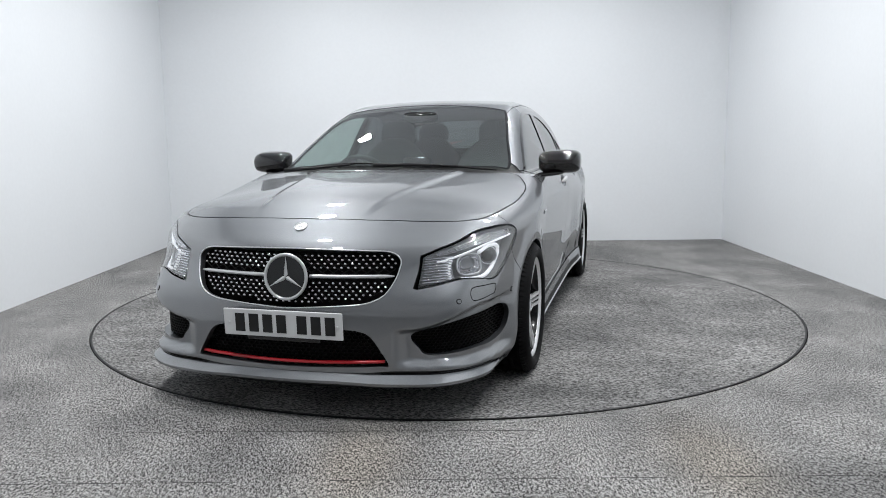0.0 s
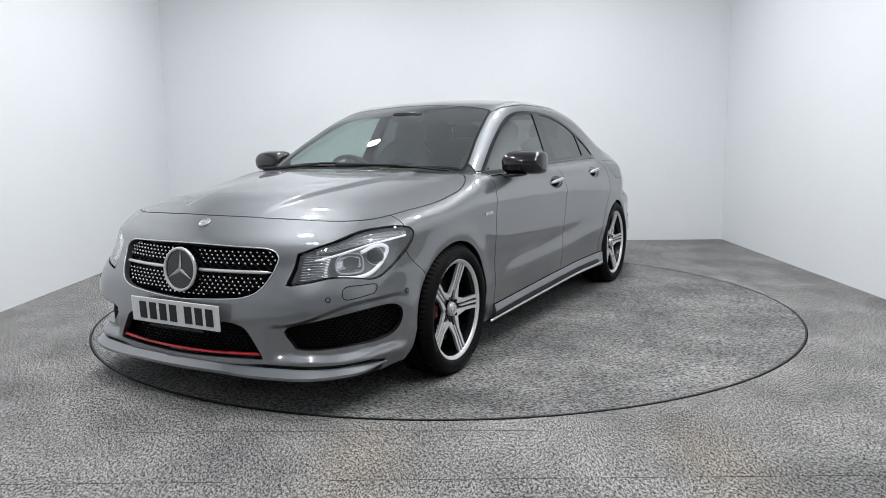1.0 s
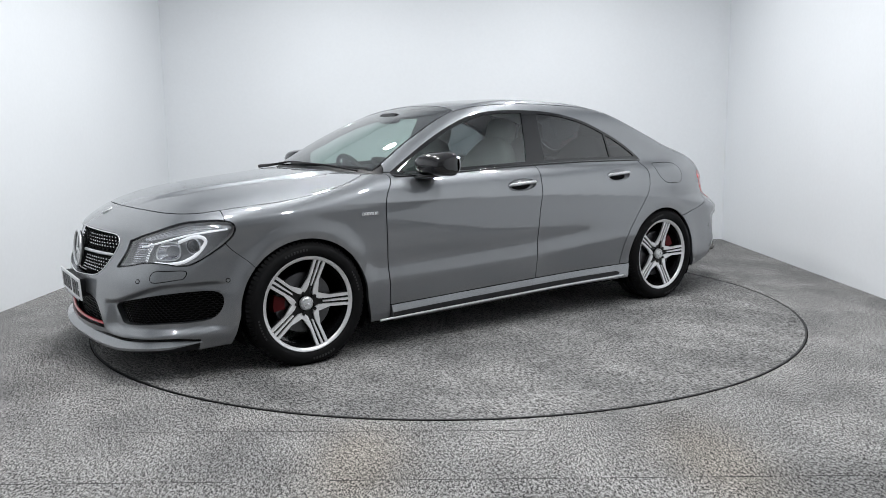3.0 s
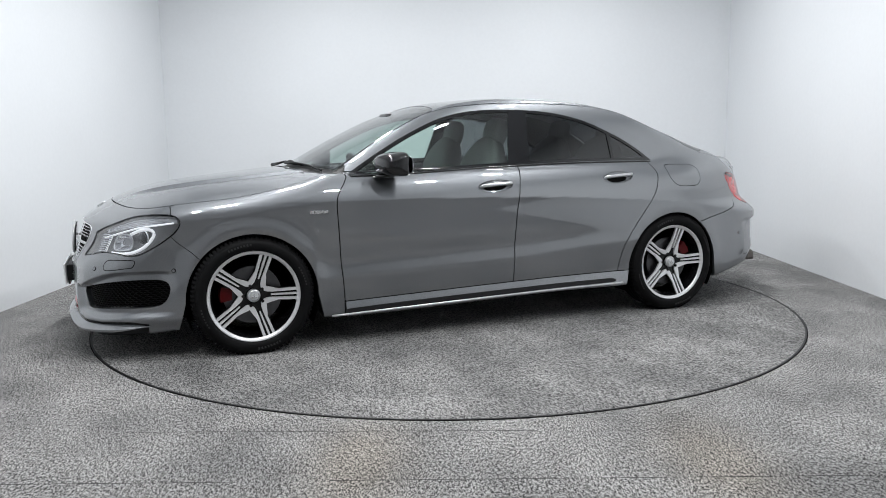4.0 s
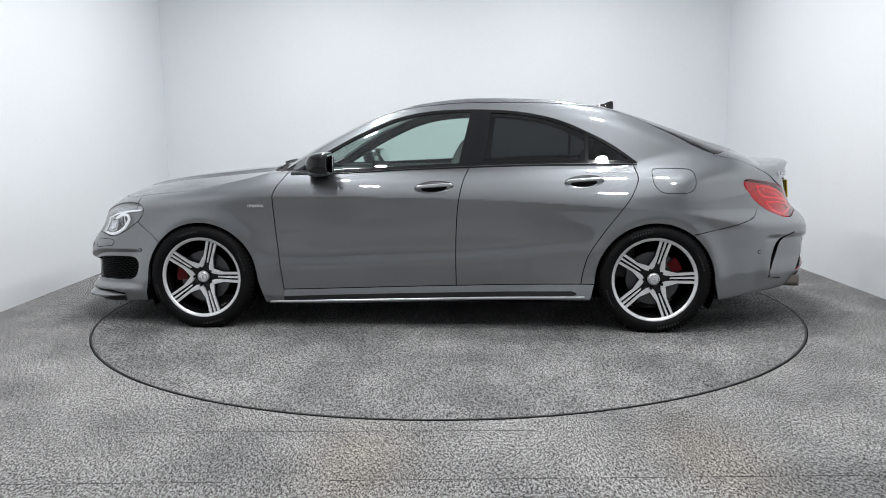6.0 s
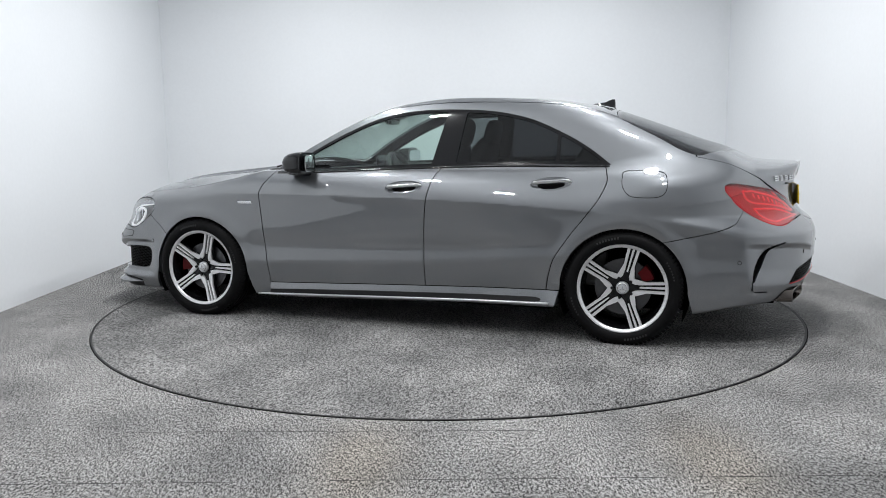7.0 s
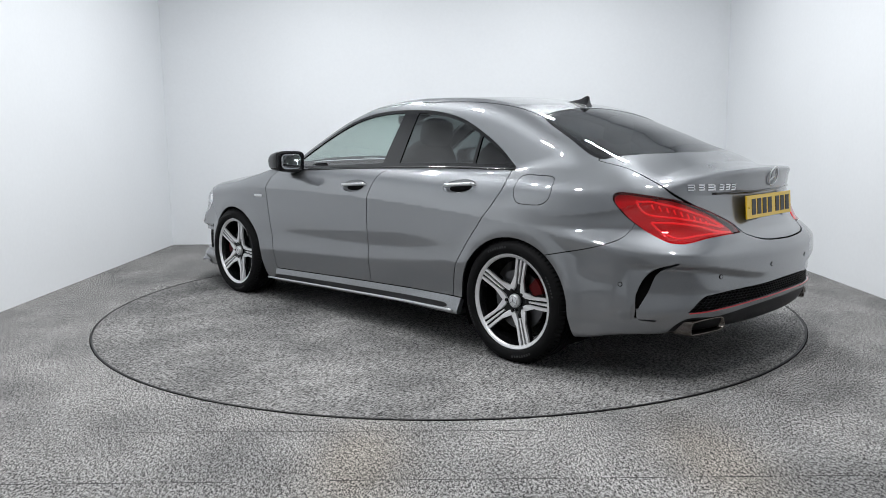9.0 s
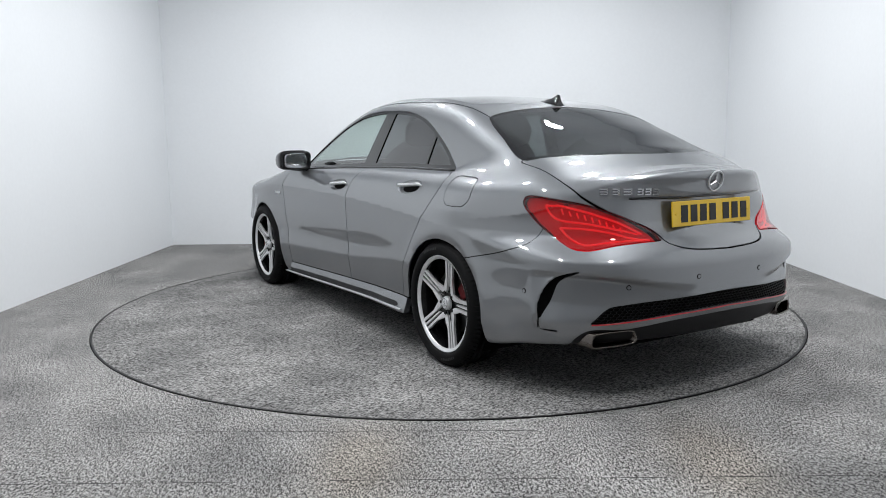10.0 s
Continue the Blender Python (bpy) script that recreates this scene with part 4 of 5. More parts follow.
pair("washer_flap_seam", near_washer, GAP, label="fine seam round the washer flap", rim=0)

# -- headlamps --
LAMP_BOWL = material("lamp_bowl", (0.30, 0.305, 0.31), 0.3, 0.4, grain=0.1, scale=60)
LED = material("lamp_light_guide", (0.9, 0.92, 0.95), 0.3, emit=(0.95, 0.97, 1.0), power=0.4)
FLUTE = material("clear_fluted_plastic", (0.62, 0.63, 0.64), 0.22, 0.35, grain=0.12, scale=90)
LENS = material("projector_lens", (0.03, 0.032, 0.035), 0.03, coat=1.0)
BAND_LOW = curve([(1.70, 0.716), (1.80, 0.713), (1.90, 0.700), (2.0, 0.672), (2.08, 0.640), (2.12, 0.60)])
for s in (1, -1):
    f = (lambda m: m) if s == 1 else mirrored
    lamp = panel("headlamp", f(moved(headlamp, -0.003)), GLASS_LAMP, car, "clear headlamp with white light guides", 0)
    panel("housing", f(moved(headlamp, -0.058)), LAMP_BOWL, lamp, "dark grey lamp bowl", 0)
    panel("bowl_wall", f(walls(moved(headlamp, -0.009), 0.052)), LAMP_BOWL, lamp, "dark grey lamp bowl edge", 0)
    rimline = cut(moved(headlamp, -0.005), lambda v: -(HEADLAMP(v) + 0.0035))
    panel("lamp_seal", f(rimline), BLACK, lamp, "black lamp edge", 0.008)
    # the fluted band along the top edge
    band = cut(cut(moved(headlamp, -0.030), lambda v: BAND_LOW(v[:, 0]) - v[:, 2]), lambda v: HEADLAMP(v) + 0.010)
    panel("upper_band", f(band), FLUTE, lamp, "pale fluted band", 0.02)

    def inside(pts, by):
        p = on_side([a for a, b in pts], [b for a, b in pts])
        return lifted(p, by) * (1, s, 1)
    # hooked light guide round the projector, and a slim one along the band
    bm = bmesh.new()
    guide = spline_loop([(1.955, 0.668), (1.90, 0.690), (1.858, 0.688), (1.838, 0.668), (1.848, 0.640), (1.885, 0.604), (1.94, 0.580), (2.0, 0.574), (2.055, 0.580)], 6, False)
    tube(bm, inside(guide, -0.030), 0.0082, 8)
    part("light_guide", bm, LED, lamp, "white hooked light guide", True)
    bm = bmesh.new()
    tube(bm, inside(spline_loop([(2.085, 0.642), (2.0, 0.674), (1.9, 0.703), (1.80, 0.715), (1.735, 0.718)], 6, False), -0.022), 0.0045, 8)
    part("light_strip", bm, LED, lamp, "slim white light strip", True)
    for k in range(4):
        bm = bmesh.new()
        dz = 0.0095 * k
        tube(bm, inside(spline_loop([(2.075, 0.668 + dz * 0.3), (1.99, 0.696 + dz * 0.7), (1.89, 0.717 + dz), (1.76, 0.725 + dz * 0.8)], 6, False), -0.020 + 0.001 * k), 0.0022, 5)
        part("lens_flute", bm, CHROME, lamp, "", True)
    for k in range(11):
        bm = bmesh.new()
        z = 0.560 + 0.0095 * k
        x0 = 2.152 - 0.0047 * k
        tube(bm, inside([(x0, z), (x0 - 0.022, z + 0.003), (x0 - 0.062, z + 0.006)], -0.02), 0.0036, 6)
        part("reflector_rib", bm, CHROME, lamp, "", True)
    # bezel between ribs and reflector
    bm = bmesh.new()
    tube(bm, inside([(2.088, 0.575), (2.078, 0.60), (2.066, 0.625), (2.052, 0.652)], -0.026), 0.006, 8)
    part("rib_guide", bm, LED, lamp, "white upright light guide", True)
    aim = Vector((0.82, 0.57 * s, 0)).normalized()
    for cx, cz, r in ((1.895, 0.645, 0.034),):
        p = on_side(cx, cz)[0]
        n = gradient(skin, p[None])[0]
        at = Vector((p - n * 0.040) * (1, s, 1))
        m = Matrix.Translation(at) @ aim.to_track_quat("Z", "Y").to_matrix().to_4x4()
        bm = bmesh.new()
        bmesh.ops.create_uvsphere(bm, u_segments=28, v_segments=14, radius=r, matrix=m @ Matrix.Diagonal((1, 1, 0.6, 1)))
        part("projector", bm, LENS, lamp, "round dark projector lens", True)
        bm = bmesh.new()
        tube(bm, [m @ Vector((r * 1.08 * math.cos(a), r * 1.08 * math.sin(a), 0.0)) for a in np.linspace(0, 2 * math.pi, 40, endpoint=False)], 0.004, 8, True, up=aim)
        part("projector_ring", bm, CHROME, lamp, "chrome ring", True)
    # square reflector bowl beside the projector
    rim = spline_loop([(2.045, 0.600), (2.035, 0.645), (2.005, 0.668), (1.962, 0.662), (1.950, 0.63), (1.962, 0.598), (2.0, 0.592)], 5)
    q = inside([tuple(a) for a in rim], -0.034)
    c = q.mean(0)
    deep = np.array([-0.03, -0.015 * s, 0.0])
    bm = bmesh.new()
    rows = [[bm.verts.new(Vector(c + (a - c) * k + deep * d)) for a in q] for k, d in ((1.0, 0.0), (0.86, 0.35), (0.6, 0.75), (0.25, 0.95), (0.02, 1.0))]
    for a, b in zip(rows, rows[1:]):
        for i in range(len(a)):
            bm.faces.new((a[i], a[(i + 1) % len(a)], b[(i + 1) % len(a)], b[i]))
    part("reflector", bm, CHROME, lamp, "chrome square reflector", True)
    bm = bmesh.new()
    tube(bm, q, 0.0042, 6, True)
    part("reflector_rim", bm, SATIN, lamp, "silver reflector edge", True)

# -- tail lamps --
TAIL_GLASS = glass("red_lamp_lens", (1.0, 0.22, 0.25), 1.0)
# faint glow added to reflector and guides, to brighten them behind the red lens
TAIL_RED = material("glowing_red_reflector", (0.50, 0.010, 0.028), 0.3, 0.0, coat=0.6, grain=0.15, scale=70, emit=(1.0, 0.03, 0.05), power=0.05)
TAIL_LED = material("red_light_guide", (0.85, 0.07, 0.10), 0.3, emit=(1.0, 0.10, 0.14), power=0.22)
for s in (1, -1):
    f = (lambda m: m) if s == 1 else mirrored
    lamp = panel("tail_lamp", f(moved(tail_lamp, 0.002)), TAIL_GLASS, car, "red wraparound tail lamp", 0.008)
    panel("reflector", f(moved(tail_lamp, -0.03)), TAIL_RED, lamp, "deep red reflector with a faint added glow", 0)

    def at_corner(pts, by):
        """Points by the lamp's own corner coordinate and height, set behind the lens."""
        q, z = np.array(pts, float).T
        lo, hi = np.full(len(q), 0.1), np.full(len(q), 0.95)
        for _ in range(22):
            y = (lo + hi) / 2
            p = on_back(y, z)
            low = y + 0.5 * p[:, 0] < q
            lo, hi = np.where(low, y, lo), np.where(low, hi, y)
        return lifted(p, by) * (1, s, 1)
    for line, r in (([(-0.27, 0.842), (-0.40, 0.826), (-0.52, 0.796), (-0.64, 0.757), (-0.72, 0.722)], 0.0055), ([(-0.27, 0.842), (-0.285, 0.81), (-0.33, 0.778), (-0.45, 0.765), (-0.58, 0.745), (-0.70, 0.722)], 0.005), ([(-0.33, 0.745), (-0.45, 0.742), (-0.56, 0.728), (-0.66, 0.708), (-0.755, 0.698)], 0.005), ([(-0.33, 0.745), (-0.365, 0.71), (-0.43, 0.683), (-0.52, 0.690), (-0.62, 0.697), (-0.755, 0.698)], 0.005)):
        bm = bmesh.new()
        tube(bm, at_corner(spline_loop(line, 5, False), -0.012), r, 6)
        part("light_guide", bm, TAIL_LED, lamp, "bright red light guide", True)
    for k in range(9):
        q = -0.34 - 0.034 * k
        bm = bmesh.new()
        top = 0.825 - 0.0065 * k - 0.00035 * k * k
        tube(bm, at_corner([(q, top), (q - 0.008, top - 0.022)], -0.014), 0.004, 6)
        part("lamp_rib", bm, TAIL_LED, lamp, "", True)

# -- number plates with plain bars --
PLATE_W = material("white_plate", (0.72, 0.73, 0.74), 0.35, coat=0.4)
PLATE_Y = material("yellow_plate", (0.75, 0.48, 0.015), 0.35, coat=0.4)
BAR = material("plate_black", (0.01, 0.01, 0.011), 0.45)


def number_plate(m, mat, label):
    bm = bmesh.new()
    box(bm, -0.26, 0.26, -0.004, 0.004, -0.0555, 0.0555, 0.003)
    bmesh.ops.transform(bm, matrix=m, verts=bm.verts)
    plate = part("number_plate", bm, mat, car, label)
    x = -0.211
    for k in range(7):
        bm = bmesh.new()
        box(bm, x + 0.004, x + 0.046, -0.0062, -0.0042, -0.0375, 0.0375)
        bmesh.ops.transform(bm, matrix=m, verts=bm.verts)
        part("plate_bar", bm, BAR, plate)
        x += 0.061 + (0.028 if k == 3 else 0)
    for c in (-0.237, 0.237):
        bm = bmesh.new()
        bmesh.ops.create_cone(bm, cap_ends=True, segments=16, radius1=0.0065, radius2=0.005, depth=0.006, matrix=m @ Matrix.Translation((c, -0.005, 0)) @ Matrix.Rotation(math.pi / 2, 4, "X"))
        part("plate_screw", bm, mat, plate)
    bm = bmesh.new()
    box(bm, -0.16, 0.16, 0.002, 0.012, -0.072, -0.05)
    bmesh.ops.transform(bm, matrix=m, verts=bm.verts)
    part("plate_holder", bm, BLACK, plate, "black plate holder")


number_plate(pose(2.298, 0, 0.404, 0, 0, 90) @ pose(0, 0, 0, 3, 0, 0), PLATE_W, "white front number plate")
number_plate(pose(-2.268, 0, 0.796, 0, 0, -90) @ pose(0, 0, 0, -4, 0, 0), PLATE_Y, "yellow rear number plate")
bm = bmesh.new()
box(bm, 2.22, 2.292, -0.20, 0.20, 0.36, 0.45, 0.004)
part("plate_mount", bm, PLASTIC, car, "black plate mount")
# boot handle strip and raised model name as plain bars
bm = bmesh.new()
ys = np.linspace(-0.43, 0.43, 31)
q = on_back(np.abs(ys), 0.868 + 0 * ys)
tube(bm, [(a[0] - 0.001, y, 0.868) for a, y in zip(q, ys)], 0.0065, 8, flat=0.8)
part("boot_grip", bm, BLACK, car, "dark grip strip above the plate", True)
for k, (y0, w) in enumerate(((0.54, 0.036), (0.495, 0.03), (0.455, 0.038), (0.40, 0.027), (0.367, 0.027), (0.334, 0.027))):
    ymid = y0 - w / 2
    p = on_back(ymid, 0.898)[0]
    n = gradient(skin, p[None])[0]
    m = Matrix.Translation(Vector(p + n * 0.005)) @ Vector(n).to_track_quat("Y", "Z").to_matrix().to_4x4()
    bm = bmesh.new()
    for z0, z1 in ((-0.014, -0.009), (-0.0025, 0.0025), (0.009, 0.014)):
        box(bm, -w / 2, w / 2, -0.002, 0.002, z0, z1)
    box(bm, -w / 2, -w / 2 + 0.006, -0.002, 0.002, -0.0145, 0.0145)
    bmesh.ops.transform(bm, matrix=m, verts=bm.verts)
    part("boot_lettering", bm, CHROME, car, "raised chrome bars")
for s in (1, -1):
    p = on_side(0.99, 0.748)[0]
    n = gradient(skin, p[None])[0]
    m = Matrix.Translation(Vector(p + n * 0.002)) @ Vector(n).to_track_quat("Y", "Z").to_matrix().to_4x4()
    bm = bmesh.new()
    box(bm, -0.05, 0.05, -0.003, 0.003, -0.009, 0.009, 0.002)
    if s < 0:
        m = Matrix.Diagonal((1, -1, 1, 1)) @ m
    bmesh.ops.transform(bm, matrix=m, verts=bm.verts)
    bmesh.ops.recalc_face_normals(bm, faces=bm.faces)
    badge = part("fender_badge", bm, CHROME, car, "small chrome side badge")
    for k in range(5):
        bm = bmesh.new()
        box(bm, -0.04 + 0.017 * k, -0.03 + 0.017 * k, -0.0042, 0.0042, -0.005, 0.005)
        bmesh.ops.transform(bm, matrix=m, verts=bm.verts)
        part("badge_bar", bm, SATIN, badge)

# -- exhaust tips --
PIPE = material("exhaust_steel", (0.13, 0.115, 0.105), 0.25, 1.0, grain=0.2, scale=40)
for s in (1, -1):
    outline = [(0.480, 0.258), (0.635, 0.244), (0.668, 0.254), (0.660, 0.298), (0.632, 0.312), (0.500, 0.320), (0.474, 0.304)]
    loop = spline_loop(outline, 5)
    c = loop.mean(0)
    bm = bmesh.new()
    rows = []
    for x, k in ((-2.05, 1.0), (-2.250, 1.0), (-2.256, 0.95), (-2.250, 0.90), (-2.12, 0.86)):
        rows.append([bm.verts.new((x + 0.32 * (p[0] - 0.57), s * (c[0] + (p[0] - c[0]) * k), c[1] + (p[1] - c[1]) * (k if k > 0.96 else k - 0.12))) for p in loop])
    for a, b in zip(rows, rows[1:]):
        for i in range(len(a)):
            j = (i + 1) % len(a)
            bm.faces.new((a[i], b[i], b[j], a[j]) if s > 0 else (a[j], b[j], b[i], a[i]))
    tip = part("exhaust_tip", bm, PIPE, car, "flat oblong steel exhaust tip", True)
    # black face across the pipe, in place of the shade deep inside
    bm = bmesh.new()
    bm.faces.new([bm.verts.new((-2.19 + 0.32 * (p[0] - 0.57), s * (c[0] + (p[0] - c[0]) * 0.93), c[1] + (p[1] - c[1]) * 0.85)) for p in loop])
    part("pipe_bore", bm, GAP, tip, "flat black face standing in for the shaded bore")

# -- side sill strip --
sill_region = region(XZ, [(0.88, 0.180), (0.86, 0.195), (0.25, 0.217), (-0.80, 0.243), (-0.88, 0.242), (-0.905, 0.231), (-0.88, 0.220), (-0.80, 0.217), (0.25, 0.188), (0.86, 0.168)])
strip = cut(flared(rocker, 0.0075), sill_region)
pair("sill_strip", strip, PLASTIC, label="black inlay strip along the sill", rim=0)
for s in (1, -1):
    bm = bmesh.new()
    xs = np.linspace(0.93, -0.95, 50)
    zs = np.interp(xs, [-0.95, 0.95], [0.212, 0.163])
    lip = on_side(xs, zs)
    lip[:, 1] += 0.006 + 0.38 * np.minimum(SILL_TOP(xs) - zs, 0.085)
    tube(bm, lip * (1, s, 1), 0.0065, 8)
    # silver instead of body paint: the edge's bright highlight put into its colour
    part("sill_lip", bm, SATIN, car, "raised lower sill edge, silver in place of its highlight", True)

# -- mirrors --
for s in (1, -1):
    bm = bmesh.new()
    blob(bm, 0.0, 0.0, 0.0, 0.085, 0.118, 0.067, 4.2, 40)
    for v in bm.verts:
        v.co.z += 0.004 * math.cos(v.co.y * 10) - 0.16 * max(v.co.x, 0) * (1 if v.co.z > 0 else -0.6)
        v.co.x -= 0.22 * max(v.co.y, 0) + 0.02 * abs(v.co.z / 0.068)
        if v.co.x < -0.06:
            v.co.x = -0.06 + (v.co.x + 0.06) * 0.3
    bmesh.ops.transform(bm, matrix=Matrix.Diagonal((1, s, 1, 1)) @ pose(0.590, 0.905, 0.992), verts=bm.verts)
    bmesh.ops.recalc_face_normals(bm, faces=bm.faces)
    mirror = part("door_mirror", bm, BLACK, car, "gloss black door mirror", True)
    bm = bmesh.new()
    line = [(0.648 - 0.0008 * k * k, 0.85 + 0.0155 * k, 0.985) for k in range(11)]
    tube(bm, [(x + 0.008, s * y, z) for x, y, z in line], 0.0042, 6)
    part("indicator", bm, SATIN, mirror, "slim indicator strip", True)
    bm = bmesh.new()
    blob(bm, 0, 0, 0, 0.06, 0.10, 0.014, 2.6, 20)
    bmesh.ops.transform(bm, matrix=Matrix.Diagonal((1, s, 1, 1)) @ pose(0.61, 0.835, 0.925, 6, 0, 0), verts=bm.verts)
    bmesh.ops.recalc_face_normals(bm, faces=bm.faces)
    part("mirror_arm", bm, BLACK, mirror, "", True)
    bm = bmesh.new()
    blob(bm, 0, 0, 0, 0.004, 0.092, 0.050, 4.0, 24)
    bmesh.ops.transform(bm, matrix=Matrix.Diagonal((1, s, 1, 1)) @ pose(0.508, 0.908, 0.992, 0, 0, 12), verts=bm.verts)
    bmesh.ops.recalc_face_normals(bm, faces=bm.faces)
    part("mirror_glass", bm, CHROME, mirror, "mirror glass", True)

# -- roof fin and wipers --
bm = bmesh.new()
base = on_top(-1.13, 0.0)[0][2]
prof = [(-1.06, 0.0), (-1.10, 0.014), (-1.14, 0.027), (-1.165, 0.045), (-1.185, 0.058), (-1.20, 0.060), (-1.203, 0.04), (-1.20, 0.015), (-1.215, -0.012)]
rows = []
for y, k in ((-0.030, 0.12), (-0.014, 0.45), (-0.005, 0.92), (0.0, 1.0), (0.005, 0.92), (0.014, 0.45), (0.030, 0.12)):
    rows.append([bm.verts.new((x, y, base + 0.002 - 0.30 * (-1.13 - x) * 1.0 * (1 if x < -1.13 else 0.6) * (1 if h < 0.02 else 1) + max(h, 0) * k)) for x, h in prof])
for a, b in zip(rows, rows[1:]):
    for i in range(len(a) - 1):
        bm.faces.new((a[i], b[i], b[i + 1], a[i + 1]))
bmesh.ops.recalc_face_normals(bm, faces=bm.faces)
part("roof_aerial", bm, BLACK, car, "black shark fin aerial", True)
for y0, y1, x1 in ((0.02, 0.60, 0.905), (-0.52, 0.06, 0.955)):
    bm = bmesh.new()
    ys = np.linspace(y0, y1, 20)
    xs = np.interp(ys, [y0, y1], [0.965 if y0 > 0 else 0.90, x1])
    blade = lifted(on_top(xs, ys), 0.010)
    tube(bm, blade, 0.006, 6)
    w = part("wiper", bm, PLASTIC, car, "black wiper blade", True)
    bm = bmesh.new()
    tube(bm, lifted(on_top([0.985, 0.975, 0.955], [y0 - 0.10, y0 + 0.05, (y0 + y1) / 2]), 0.022), [0.012, 0.009, 0.006], 8)
    part("wiper_arm", bm, PLASTIC, w, "", True)

# -- wheels --
SPOKE_BLACK = material("black_alloy", (0.005, 0.005, 0.0055), 0.25, spec=0.3, coat=0.15)
BRAKE = material("brake_disc", (0.10, 0.10, 0.105), 0.4, 1.0, grain=0.15, scale=60)
CALIPER = material("red_caliper", (0.07, 0.0015, 0.003), 0.4, spec=0.2)
MARKING = material("worn_rubber_marking", (0.035, 0.035, 0.036), 0.6, grain=0.3, scale=150, spec=0.2)
HUB_Z = 0.3125


def wheel(hx, s, turn):
    """Five-spoke black wheel with machined faces, on the left side when s is 1."""
    ob = new("wheel")
    ob.parent = car
    ob.matrix_basis = pose(hx, s * 0.775, HUB_Z) @ (Matrix.Identity(4) if s > 0 else pose(0, 0, 0, 0, 0, 180)) @ pose(0, 0, 0, 0, turn, 0)
    tagged(ob, "black alloy wheel with machined silver spokes")
    bm = bmesh.new()
    lathe(bm, [(0.2445, 0.094), (0.2465, 0.105), (0.252, 0.111), (0.270, 0.117), (0.288, 0.115), (0.300, 0.106), (0.308, 0.096), (0.3155, 0.078), (0.3168, 0.04), (0.3125, 0.039), (0.3125, 0.032), (0.3170, 0.031), (0.3172, 0.004), (0.3125, 0.003), (0.3125, -0.003), (0.3172, -0.004), (0.3170, -0.031), (0.3125, -0.032), (0.3125, -0.039), (0.3165, -0.04), (0.3155, -0.078), (0.30, -0.106), (0.27, -0.116), (0.236, -0.10)], 96)
    part("tyre", bm, RUBBER, ob, "black low-profile tyre", True)
    blocks = bmesh.new()
    for k in range(84):
        a = 2 * math.pi * k / 84
        m = Matrix.Rotation(a, 4, "Y") @ Matrix.Translation((0, 0.088, 0.3105))
        vs = bmesh.ops.create_cube(blocks, size=1, matrix=m @ pose(0, 0, 0, -38) @ Matrix.Diagonal((0.015, 0.036, 0.008, 1)))["verts"]
    tagged(part("tread_block", blocks, RUBBER, ob, "shoulder tread blocks"), kind="stuff")
    marks = bmesh.new()
    for start, count, high in ((20, 8, 0.012), (118, 7, 0.008), (200, 8, 0.012), (298, 7, 0.008)):
        for k in range(count):
            a = math.radians(start + 3.4 * k)
            bmesh.ops.create_cube(marks, size=1, matrix=Matrix.Rotation(a, 4, "Y") @ Matrix.Translation((0, 0.1155, 0.279)) @ Matrix.Diagonal((0.009, 0.004, high, 1)))
    tagged(part("sidewall_mark", marks, MARKING, ob, "raised dark grey sidewall bars"), kind="stuff")
    bm = bmesh.new()
    lathe(bm, [(0.226, 0.088), (0.219, 0.07), (0.212, 0.03), (0.208, -0.09)], 72)
    part("rim_barrel", bm, SPOKE_BLACK, ob, "gloss black rim", True)
    bm = bmesh.new()
    lathe(bm, [(0.226, 0.086), (0.2275, 0.0955), (0.2415, 0.0995), (0.2445, 0.101), (0.246, 0.097), (0.243, 0.088)], 96)
    part("rim_lip", bm, MACHINED, ob, "machined silver rim edge", True)

    def polar(l, r, k):
        a = math.radians(90 + 72 * k)
        return (r * math.cos(a) - l * math.sin(a), r * math.sin(a) + l * math.cos(a))

    def dish_y(x, z):
        r = math.hypot(x, z)
        return 0.066 + 0.026 * min(1, max(0, (r - 0.05) / 0.17)) ** 1.3

    def plate(outline, lift, depth, mat, name):
        bm = bmesh.new()
        top = [bm.verts.new((x, dish_y(x, z) + lift, z)) for x, z in outline]
        low = [bm.verts.new((x, dish_y(x, z) + lift - depth, z)) for x, z in outline]
        m = len(top)
        fs = [bm.faces.new(top), bm.faces.new(low[::-1])] + [bm.faces.new((top[i], top[(i + 1) % m], low[(i + 1) % m], low[i])) for i in range(m)]
        bmesh.ops.recalc_face_normals(bm, faces=fs)
        return part(name, bm, mat, ob)
    c36, s36 = math.sin(math.radians(36)), math.cos(math.radians(36))
    for k in range(5):
        # black spoke body, wide, then machined legs on top
        plate([polar(l, r, k) for l, r in ((0.037, 0.222), (0.034, 0.12), (0.052, 0.066), (0.018, 0.030), (-0.018, 0.030), (-0.052, 0.066), (-0.034, 0.12), (-0.037, 0.222))], -0.014, 0.022, SPOKE_BLACK, "spoke")
        for sg in (1, -1):
            leg = [(0.0185, 0.229), (0.0335, 0.229), (0.0300, 0.13), (0.081 * c36, 0.081 * s36), (0.050 * c36, 0.050 * s36), (0.017, 0.068), (0.0145, 0.10)]
            plate([polar(sg * l, r, k) for l, r in leg], 0.0, 0.012, MACHINED, "spoke_face")
        plate([polar(l, r, k) for l, r in ((0.0060, 0.229), (0.0036, 0.092), (-0.0036, 0.092), (-0.0060, 0.229))], -0.001, 0.012, MACHINED, "spoke_face")
        x, z = polar(0.056 * c36, 0.056 * s36, k)
        bm = bmesh.new()
